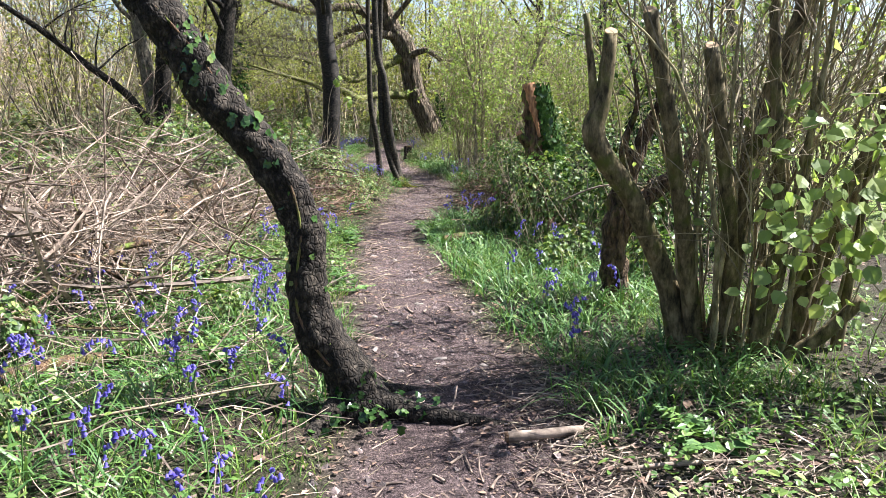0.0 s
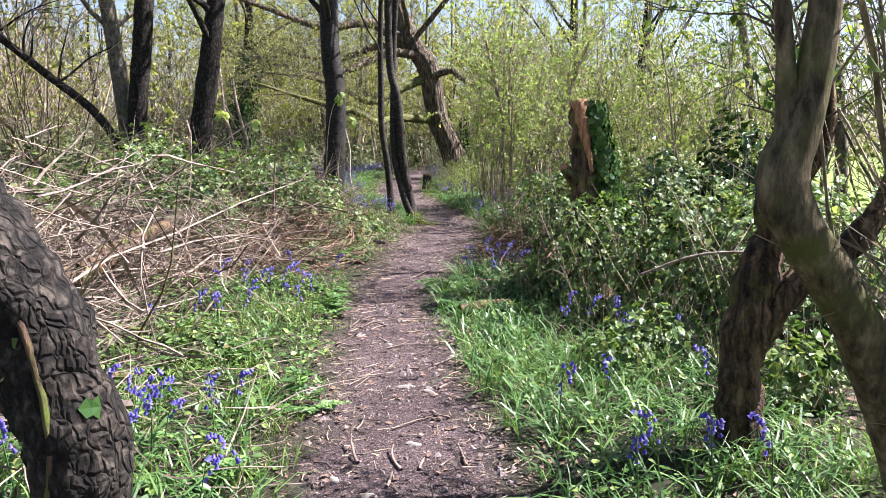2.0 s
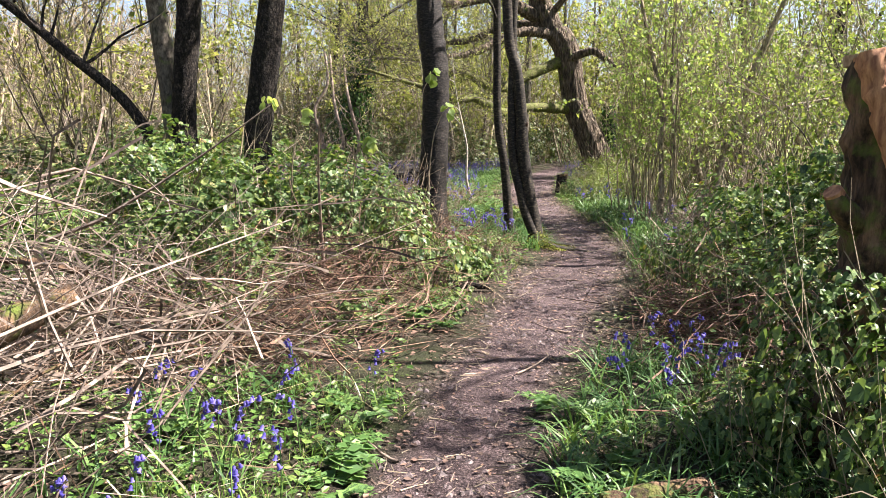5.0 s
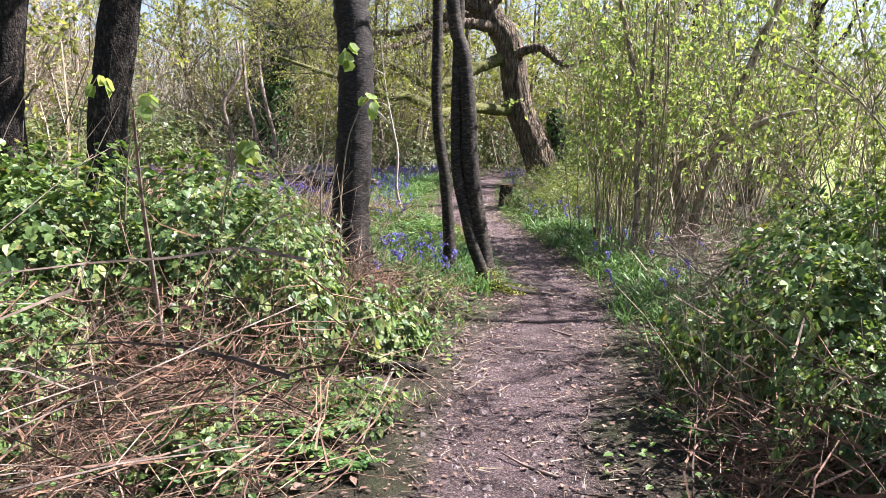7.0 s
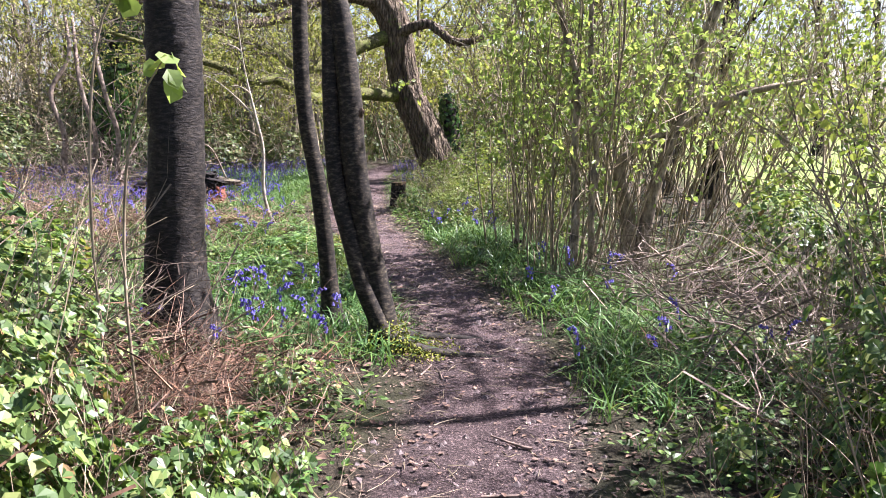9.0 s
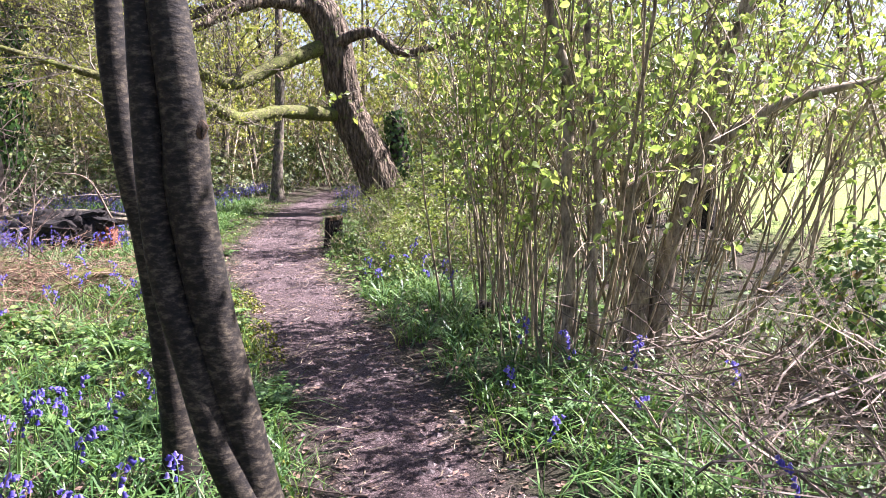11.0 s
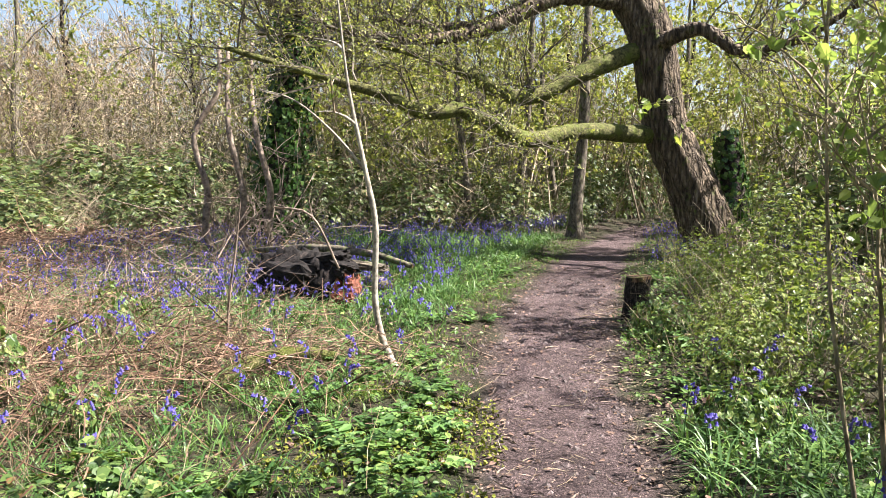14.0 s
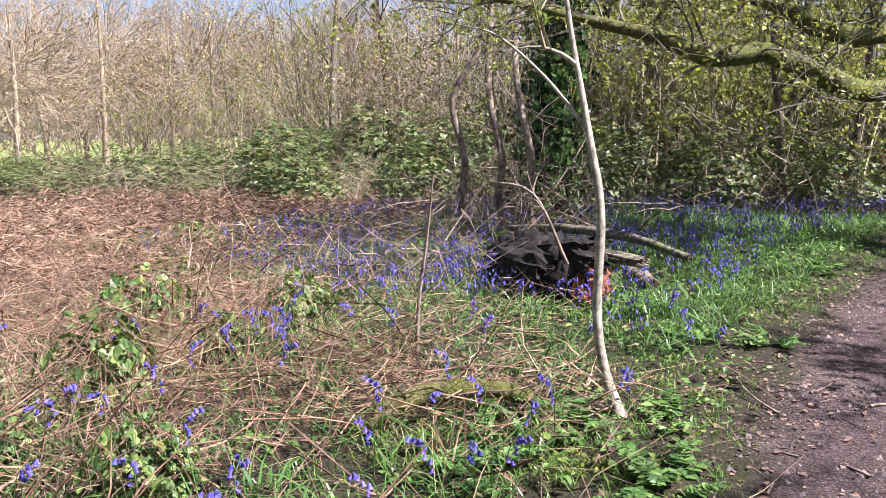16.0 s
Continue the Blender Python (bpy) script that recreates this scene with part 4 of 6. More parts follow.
rod_part(hz2, "pole", [(-0.05, -0.2, 0, 0.045), (-0.02, -0.15, 0.6, 0.036), (-0.05, -0.17, 1.1, 0.034), (-0.04, -0.15, 1.7, 0.032), (-0.14, -0.15, 2.1, 0.03), (-0.4, -0.1, 3.2, 0.025)])
rod_part(hz2, "pole", [(0.14, -0.25, 0, 0.04), (0.1, -0.22, 0.6, 0.027), (0.13, -0.22, 1.1, 0.025), (0.05, -0.2, 2.1, 0.022), (0.1, -0.1, 3.6, 0.015)])
rod_part(hz4, "pole", [(-0.45, -0.6, 0.0, 0.09), (-0.4, -0.6, 0.4, 0.07), (-0.42, -0.6, 0.65, 0.06), (-0.5, -0.6, 1.0, 0.055), (-0.3, -0.6, 1.2, 0.045), (0.1, -0.6, 1.4, 0.04), (0.54, -0.62, 1.65, 0.034), (1.2, -0.7, 1.8, 0.02)], label="crooked low branch")
rod_part(hz4, "pole", [(-0.3, -0.6, 0.0, 0.08), (-0.2, -0.6, 0.7, 0.06), (0.0, -0.6, 1.4, 0.055), (0.2, -0.6, 2.1, 0.05), (0.6, -0.6, 3.2, 0.03)])
hz5, _, _ = hazel("pale multi-stemmed hazel behind brambles", (3.2, 21.5), 75, 16, 0.5, 4.5, 0.012, 0.025, 1400, 0.065)
hz6, _, _ = hazel("pale multi-stemmed hazel behind brambles", (1.6, 24.5), 76, 16, 0.5, 4.5, 0.012, 0.025, 1800, 0.07, (-0.05, 0))

for k, (x, y, hi) in enumerate([(2.9, 11.6, 2.6), (2.3, 13.3, 2.7), (2.6, 14.9, 2.5)]):
    hazel("twiggy hawthorn shrub in small fresh leaf above brambles", (x, y), 780 + k, 15, 0.4, hi, 0.006, 0.015, 3600, 0.036, (-0.05, 0), 1.0, 0.5, M_GREY, "hawthorn_shrub", M_FRESH, "small fresh green leaves")

# ---- stumps, posts and logs ----
def stump(name, label, at, pts, mat, sides=20, rough=0.18, top=M_CUT, top_label="sawn pale top", tilt=0.0, category="stump"):
    root = thing(name, label, category, (*at, 0.0))
    ln = spline(pts, 0.05)
    part("bole", Geo().add(*tube(ln, sides, rough, 9, flare=0.15)), mat, root, smooth=True)
    x, y, z, r = ln[-1]
    a = np.linspace(0, 2 * np.pi, sides, endpoint=False)
    d = 1 + 0.06 * np.sin(a * 3) + 0.05 * np.sin(a * 5 + 1)
    v = [(x, y, z + 0.01)] + [(x + r * 1.02 * q * math.cos(b), y + r * 1.02 * q * math.sin(b), z + 0.015 + tilt * math.cos(b)) for b, q in zip(a, d)] + [(x + r * 1.02 * q * math.cos(b), y + r * 1.02 * q * math.sin(b), z - 0.03 + tilt * math.cos(b)) for b, q in zip(a, d)]
    k = np.arange(sides)
    nxt = (k + 1) % sides
    part("top_face", Geo().add(v, [np.stack([np.zeros(sides, int), 1 + k, 1 + nxt], 1), np.stack([1 + nxt, 1 + k, 1 + sides + k, 1 + sides + nxt], 1)]), top, root, top_label)
    return root, ln


cut, line = stump("tree_stump", "tall sawn-off tree stump half covered in ivy", (1.12, 9.25), [(0.05, 0, 0, 0.28), (0.04, 0, 0.7, 0.22), (0.0, 0, 1.1, 0.172), (-0.05, 0, 1.45, 0.14), (-0.07, 0, 1.72, 0.124)], M_ROT, 30, 0.3)
part("ivy", Geo().add(*ivy_coat(line, 1300, 0.065, np.random.default_rng(9), 0.2, 1.0, (1.1, -0.3, 0), 1.55)), M_IVY, cut, "dark glossy ivy on the shaded side")
part("side_stub", Geo().add(*tube(spline([(-0.1, -0.05, 1.05, 0.06), (-0.2, -0.1, 1.12, 0.05), (-0.24, -0.12, 1.18, 0.04)], 0.04), 12, 0.2, 10, cap=True)), M_ROT, cut, smooth=True)
part("cut_face", Geo().add(*tube(np.array([(-0.235, -0.115, 1.175, 0.042), (-0.25, -0.125, 1.195, 0.038)]), 12, cap=True)), M_TORN, cut, "sawn orange end of the stub")
part("torn_wood", Geo().add(*tube(spline([(-0.02, -0.2, 1.15, 0.015), (-0.07, -0.15, 1.4, 0.035), (-0.11, -0.11, 1.6, 0.055), (-0.14, -0.08, 1.735, 0.06)], 0.03), 10, 0.5, 22)), M_TORN, cut, "torn orange inner wood", True)
crook, _ = stump("crooked_tree", "crooked half-dead tree with flaking bark and thin live shoots", (1.28, 5.72), [(-0.03, 0, -0.05, 0.13), (-0.02, 0, 0.2, 0.1), (-0.03, 0, 0.5, 0.09), (0.0, 0.01, 0.75, 0.095), (0.05, 0.02, 0.95, 0.075), (0.09, 0.02, 1.1, 0.05)], M_FLAKE, 26, 0.34, M_ROT, "crumbling top")
for k, pts in enumerate([[(0.0, 0, 0.55, 0.07), (0.12, 0.0, 0.74, 0.075), (0.26, 0.03, 0.88, 0.07), (0.42, 0.04, 0.98, 0.06), (0.6, 0.08, 1.25, 0.045), (0.7, 0.1, 1.8, 0.02)],
                         [(0.05, 0.01, 0.95, 0.07), (0.13, 0.02, 1.15, 0.06), (0.18, 0.02, 1.3, 0.05), (0.26, 0.02, 1.42, 0.045), (0.27, 0.02, 1.62, 0.03), (0.18, 0.02, 2.0, 0.018), (0.05, 0.05, 2.5, 0.006)],
                         [(0.06, 0.0, 1.0, 0.05), (0.02, 0.0, 1.2, 0.03), (0.1, -0.02, 1.5, 0.018), (0.02, -0.04, 1.9, 0.01)]]):
    ln = spline(pts, 0.05)
    ob = part("limb", Geo().add(*tube(ln, 16, 0.3, 14)), M_FLAKE, crook, smooth=True)
    tv, tf, tl = twigs_on(ln[None, len(ln) // 3:, :3], 16, 0.6, 0.007, np.random.default_rng(95 + k), 0.2, 0.3, 4)
    uv, uf, ul = twigs_on(tl, 5, 0.3, 0.003, np.random.default_rng(97 + k), 0.15, 0.25, 2)
    part("twig_mass", Geo().add(tv, tf).add(uv, uf), M_GREY, ob)
    part("foliage", Geo().add(*leaf_on(ul, 260, 0.04, np.random.default_rng(99 + k))), M_HERB, ob, "small grey-green leaves")
stump("path_post", "short dark weathered timber post beside the path", (-1.0, 23.3), [(0, 0, -0.05, 0.13), (0, 0, 0.2, 0.12), (0.01, 0, 0.42, 0.115)], M_BLACK, 16, 0.07, M_ROT, "cracked grey post top", 0.01, "post")


def log(label, pts, mat, sides=14, rough=0.15, name="fallen_log", end=None):
    p = np.array(pts, float)
    root = thing(name, label, "log", (p[0, 0], p[0, 1], 0))
    p[:, :2] -= p[0, :2].copy()
    part("bole", Geo().add(*tube(spline(p, 0.05), sides, rough, 9, cap=True)), mat, root, smooth=True)
    e = p[0]
    way = unit(p[0, :3] - p[1, :3])
    ln = np.array([(*e[:3], e[3] * 0.98), (*(e[:3] + way * 0.012), e[3] * 0.9)])
    part("end_face", Geo().add(*tube(ln, sides, 0.05, 9, cap=True)), end or M_ROT, root, "weathered broken end")
    return root


log("half-buried rotten log sloping out of the brush pile", [(-3.0, 6.9, 0.16, 0.09), (-2.85, 7.6, 0.34, 0.1), (-2.62, 8.5, 0.56, 0.085), (-2.5, 9.0, 0.66, 0.06)], M_ROT)
log("short dark rotten log lying in the verge grass", [(0.02, 8.55, 0.05, 0.055), (0.2, 8.62, 0.07, 0.06), (0.42, 8.75, 0.06, 0.05)], M_ROT)
log("thick brown branch lying under the bluebells", [(-2.4, 4.0, 0.07, 0.05), (-2.1, 4.15, 0.1, 0.05), (-1.8, 4.35, 0.09, 0.04)], M_ROT)
def slab(root, name, at, size, turn, mat, label, seed, tag_noise=0.25):
    """A split, splintered piece of timber."""
    bm = bmesh.new()
    bmesh.ops.create_cube(bm, size=1)
    bmesh.ops.subdivide_edges(bm, edges=bm.edges[:], cuts=5, use_grid_fill=True)
    for v in bm.verts:
        c = v.co.copy()
        end = abs(c.x) * 2
        grain = noise.noise(Vector((c.x * 2 + seed, c.y * 9, c.z * 7)))
        v.co.x *= 1 + 0.35 * noise.noise(Vector((seed, c.y * 7, c.z * 7))) * end
        v.co.y *= 1 + tag_noise * grain - 0.25 * end ** 3
        v.co.z *= 1 + tag_noise * 1.4 * grain - 0.3 * abs(c.y) * 2
    me = bpy.data.meshes.new(name)
    bmesh.ops.transform(bm, matrix=pose(*at, *turn) @ Matrix.Diagonal((*size, 1)), verts=bm.verts[:])
    bm.to_mesh(me)
    bm.free()
    me.materials.append(mat)
    return part(name, me, None, root, label)


burnt = log("blackened split log among bluebells", [(-3.86, 22.95, 0.24, 0.2), (-4.15, 23.05, 0.29, 0.27), (-4.6, 23.3, 0.3, 0.26), (-5.1, 23.6, 0.25, 0.2), (-5.5, 23.9, 0.15, 0.1)], M_CHAR, 26, 0.45, end=M_REDROT)
slab(burnt, "split_slab", (-0.3, 0.1, 0.5), (0.62, 0.28, 0.16), (6, -9, -22), M_CHAR, "charred raised slab", 1.0)
slab(burnt, "split_slab", (-0.06, 0.02, 0.44), (0.36, 0.3, 0.2), (-8, 12, -40), M_CHAR, "charred raised slab", 2.0)
slab(burnt, "split_slab", (-0.55, -0.08, 0.36), (0.6, 0.26, 0.3), (20, 4, -25), M_CHAR, "charred raised slab", 3.0)
slab(burnt, "weathered_slab", (0.1, 0.25, 0.44), (0.5, 0.16, 0.09), (0, 3, -12), M_GREY, "grey weathered splinter", 4.0)
slab(burnt, "red_rot", (0.02, -0.16, 0.1), (0.24, 0.14, 0.24), (0, 14, -20), M_REDROT, "crumbling red-brown heartwood", 5.0, 0.5)
slab(burnt, "red_rot", (0.08, -0.02, 0.3), (0.1, 0.2, 0.24), (0, -6, -10), M_REDROT, "crumbling red-brown heartwood", 6.0, 0.5)
log("grey fallen branch lying behind a burnt log", [(-3.7, 24.5, 0.28, 0.035), (-4.3, 24.6, 0.4, 0.045), (-5.2, 24.8, 0.42, 0.05), (-6.3, 25.3, 0.3, 0.035)], M_GREY, 12, 0.15)
log("small grey rotting log end in the grass", [(-3.75, 23.85, 0.1, 0.07), (-3.9, 23.95, 0.14, 0.085), (-4.1, 24.1, 0.14, 0.07)], M_GREY)
log("dark rotting stick at the path edge", [(-1.38, 12.45, 0.06, 0.025), (-1.2, 12.5, 0.07, 0.03), (-1.0, 12.5, 0.06, 0.025)], M_BLACK, 10)


# ---- bramble, brush and bracken ----
def bramble(seed, rx, ry, hz, n, size, mat, canes=40, tmpl=LEAF4, cane_mat=M_TWIG, loose=0.16):
    """One bush about its own origin: a lumpy mound of leaves in threes, over arching canes that show at its foot."""
    rng = np.random.default_rng(seed)
    lumps = ball(9, rng)
    lumps[:, 2] = np.abs(lumps[:, 2])
    d = ball(n, rng)
    d[:, 2] = np.where(d[:, 2] < -0.15, -d[:, 2], d[:, 2])
    near = np.exp(-(1 - d @ lumps.T) * 7).max(axis=1)
    r = (0.62 + 0.42 * near) * (1 - 0.55 * rng.uniform(0, 1, n) ** 2.6) + np.abs(rng.normal(0, loose * 0.5, n)) * near
    c = d * r[:, None] * np.array([rx, ry, hz])
    c[:, 2] = np.maximum(c[:, 2] + 0.12 * hz, 0.04)
    up = d * 0.9 + ball(n, rng) * 0.55 + np.array([0, 0, 0.75])
    fwd = unit(np.cross(up, ball(n, rng)) + d * 0.5 + np.array([0, 0, -0.35]))
    side = np.cross(fwd, unit(up))
    grow = size * rng.uniform(0.5, 1.35, n)
    g = Geo()
    for turn in (-1.1, 0.0, 1.1):
        g.add(*leaves(tmpl, c, fwd * math.cos(turn) + side * math.sin(turn), up + ball(n, rng) * 0.35, grow * (1.0 if turn == 0 else 0.82)))
    st = np.stack([rng.normal(0, rx * 0.45, canes), rng.normal(0, ry * 0.45, canes), np.zeros(canes)], 1)
    a = np.arctan2(st[:, 1], st[:, 0]) + rng.normal(0, 0.6, canes)
    way = np.stack([np.cos(a) * rx, np.sin(a) * ry, rng.uniform(0.7, 2.4, canes) * hz], 1)
    v, f, lines = rods(st, way, rng.uniform(0.6, 1.3, canes) * (rx + hz) * 0.6, rng.uniform(0.003, 0.006, canes), 0.22, 5, 3, 0.4, 0.3, rng)
    v[:, 2] = np.maximum(v[:, 2], 0.02)
    uv, uf, ul = twigs_on(lines, 2, 0.3, 0.0025, rng, 0.3, 0.25, 2)
    return g.mesh("foliage", mat), Geo().add(v, f).add(uv, uf).mesh("cane_mass", cane_mat)


ROUND = (LEAF4[0] * np.array([1.3, 0.95, 1]), LEAF4[1])
BUSH = [bramble(100 + k, 0.8, 0.75, 0.95, 980, 0.056, M_BRAMBLE, 46, ROUND) for k in range(3)]
LOWBUSH = [bramble(110 + k, 0.65, 0.65, 0.42, 270, 0.082, M_BRAMBLE, 30, ROUND) for k in range(2)]
PALE = [bramble(120 + k, 0.75, 0.75, 0.75, 800, 0.042, M_FRESH, 50) for k in range(2)]
DARK = [bramble(130 + k, 1.1, 1.0, 1.0, 950, 0.085, M_DARKBRAMBLE, 30, LEAF2) for k in range(2)]
IVYB = [bramble(140, 0.6, 0.6, 0.8, 1300, 0.06, M_IVY, 30, ROUND, loose=0.05)]


def bush(kind, k, x, y, s, sz, rz, name="bramble_bush", label="tangled green bramble bush", group="brambles along the path"):
    lm, cm = kind[k % len(kind)]
    root = thing(name, label, "bush", (x, y, float(height(np.array(x), np.array(y))) - 0.02), group)
    root.rotation_euler, root.scale = (0, 0, rz), (s, s, sz)
    for nm, me in (("foliage", lm), ("cane_mass", cm)):
        part(nm, me, None, root)


rng = np.random.default_rng(200)
for k, (x, y, s, sz) in enumerate([(-2.5, 12.6, 0.75, 0.95), (-3.2, 12.3, 1.0, 1.4), (-4.2, 12.6, 1.0, 1.5), (-2.9, 13.6, 1.0, 1.4), (-5.2, 13.0, 1.2, 1.2), (-4.1, 14.0, 1.0, 1.1), (-5.6, 14.2, 1.2, 1.2), (-2.9, 11.4, 0.6, 0.7), (-2.6, 13.0, 0.9, 1.25), (-3.6, 13.0, 1.0, 1.4), (-2.5, 13.9, 0.8, 1.1), (-4.6, 13.4, 1.1, 1.4), (-3.7, 11.6, 0.8, 0.9), (-4.6, 11.4, 1.0, 1.1), (-5.4, 10.4, 1.1, 1.1),
                                  (1.2, 8.45, 0.66, 1.12), (1.75, 8.35, 0.75, 1.2), (2.3, 7.6, 0.9, 1.15), (0.88, 9.0, 0.5, 1.05), (1.5, 9.95, 0.6, 0.95), (1.1, 10.9, 0.55, 0.75), (1.5, 11.0, 0.85, 1.0), (2.2, 10.4, 1.1, 1.4), (2.6, 8.6, 1.1, 1.2), (1.0, 11.8, 0.72, 1.15), (1.55, 12.0, 0.9, 1.6), (1.15, 12.75, 0.65, 1.1), (1.85, 13.2, 0.9, 1.4), (0.8, 11.05, 0.42, 0.8), (-1.95, 12.7, 0.6, 1.0), (1.8, 12.2, 0.9, 0.9), (2.5, 12.4, 1.1, 1.3),
                                  (2.3, 14.4, 0.8, 1.2), (2.9, 15.6, 1.0, 1.3), (2.4, 16.6, 0.8, 1.1), (1.35, 13.6, 0.5, 0.6)]):
    bush(BUSH, k, x, y, s, sz, rng.uniform(0, 6.3))
for k, (x, y, s, sz) in enumerate([(-1.75, 12.4, 0.6, 1.4), (-1.3, 13.15, 0.45, 0.8), (-1.45, 12.75, 0.5, 1.0), (0.55, 12.15, 0.5, 1.35), (-0.84, 22.7, 0.32, 0.75), (-0.6, 22.2, 0.4, 0.8), (-0.25, 20.0, 0.4, 0.7), (-1.9, 3.1, 0.35, 0.6), (-2.5, 3.6, 0.45, 0.7), (-1.5, 5.2, 0.35, 0.6), (-2.7, 4.5, 0.55, 0.9), (1.25, 7.3, 0.55, 0.9), (0.95, 6.9, 0.4, 0.7), (1.75, 6.5, 0.6, 1.0), (-1.35, 12.75, 0.5, 0.7), (-1.25, 11.7, 0.35, 0.5), (-1.75, 11.0, 0.5, 0.6), (-2.6, 10.6, 0.6, 0.8), (-2.1, 6.2, 0.6, 0.6), (-3.0, 5.6, 0.8, 0.7), (-1.6, 7.2, 0.45, 0.5), (-3.2, 4.0, 0.7, 0.7), (0.65, 9.3, 0.5, 0.7), (0.75, 13.4, 0.4, 0.6), (1.1, 14.6, 0.5, 0.6), (-1.25, 14.1, 0.4, 0.5), (-3.9, 16.6, 1.0, 1.2), (-2.9, 18.2, 0.6, 0.6), (-3.6, 19.0, 0.35, 0.4), (-4.6, 19.3, 0.5, 1.1), (-4.1, 18.1, 0.5, 1.0), (-5.9, 20.2, 0.6, 1.2), (-5.0, 20.9, 0.45, 1.0), (-3.6, 18.9, 0.35, 0.8), (-4.2, 18.7, 0.3, 0.5), (-3.4, 17.6, 0.4, 0.6), (-5.6, 18.9, 0.45, 0.8), (-4.8, 20.2, 0.35, 0.8), (-7.5, 21.5, 0.5, 0.7), (-9.5, 23, 0.6, 0.8), (2.6, 3.2, 0.7, 0.5)]):
    bush(LOWBUSH, k, x, y, s, sz, rng.uniform(0, 6.3), label="low bramble patch with bright spring leaves")
for k, (x, y, s, sz) in enumerate([(-0.15, 21.0, 0.6, 0.75), (-0.2, 22.2, 0.55, 0.7), (0.3, 21.5, 0.9, 1.1), (-0.35, 24.4, 0.55, 0.8), (0.0, 23.0, 0.9, 1.1), (0.2, 24.8, 1.0, 1.3), (-0.5, 25.8, 0.7, 0.8), (0.9, 20.2, 0.8, 1.2), (0.6, 26.5, 1.1, 1.6), (1.5, 22.5, 1.1, 1.6)]):
    bush(PALE, k, x, y, s, sz, rng.uniform(0, 6.3), "leafy_shrub", "bright yellow-green leafy shrub by the path", "pale shrubs near the oak")
for k, (x, y, s, sz) in enumerate([(-3.3, 36.4, 1.0, 1.5), (-2.2, 39.0, 1.2, 2.2), (-3.2, 33.6, 0.7, 0.8), (-4.5, 32.5, 1.1, 1.1), (-6.2, 31.6, 1.3, 1.3), (-8.0, 31.2, 1.3, 1.4), (-9.8, 30.4, 1.1, 1.0), (-11.6, 30.6, 1.5, 1.6), (-13.5, 29.4, 0.9, 0.6), (-15.5, 29.3, 1.6, 1.5), (-17.5, 28.2, 1.0, 0.5), (-7.4, 29.0, 0.9, 1.2), (-12.5, 33, 2.0, 1.7), (-16, 32, 2.0, 1.3), (-9.5, 33.5, 1.8, 2.4), (-19.8, 26.4, 1.1, 0.55), (-3.6, 36, 1.2, 1.2), (-0.2, 33, 1.2, 1.1), (0.8, 31, 1.2, 1.2), (1.8, 29, 1.3, 1.4), (-6.5, 18.0, 1.1, 1.0), (-8.0, 16.0, 1.4, 1.2), (-6.8, 13.6, 1.3, 1.1), (-7.5, 11.5, 1.4, 1.1), (-6.6, 9.5, 1.2, 1.0), (-12, 14, 2, 1.4), (-20, 30, 2.0, 1.1), (-22.4, 26.3, 1.1, 0.5), (-24.5, 27.2, 1.7, 0.75), (-27, 29, 1.8, 0.8), (-24, 30, 2.0, 1.0), (-14.5, 31.5, 1.8, 1.8), (-10.8, 28.8, 1.1, 1.1), (-13, 27.6, 1.2, 1.0), (-2, 51, 2.0, 1.6), (-4.4, 41.5, 1.2, 1.0), (0.0, 44.5, 1.3, 1.0), (-4.2, 46, 1.5, 1.3), (1.5, 50, 2, 1.6), (-0.7, 38.6, 0.8, 0.7), (-8.4, 33.4, 1.6, 1.9), (-5.6, 34.2, 1.3, 1.4), (-3.9, 38.5, 1.2, 2.2), (-6.5, 37.5, 1.8, 2.6), (-9.5, 37, 1.9, 2.8), (-12.5, 36.5, 2.0, 2.2), (-16, 36, 2.2, 1.5), (0.6, 38, 1.5, 2.2), (2.6, 36, 1.8, 2.6), (-2.4, 53, 2.4, 3.4), (-5, 48.5, 2, 3.0), (1.0, 47.8, 1.4, 2.2), (2.8, 31.5, 1.5, 2.0), (-20, 35, 2.4, 1.4), (-24, 34, 2.4, 1.2)]):
    bush(DARK, k, x, y, s, sz, rng.uniform(0, 6.3), "bramble_thicket", "dense dark-green bramble thicket on a bank", "far bramble thickets")
for k, (x, y, s, sz) in enumerate([(2.1, 10.2, 0.85, 1.4), (2.8, 10.6, 1.0, 1.9)]):
    bush(IVYB, 0, x, y, s, sz, rng.uniform(0, 6.3), "ivy_mass", "dense mound of dark glossy ivy", "ivy mounds")


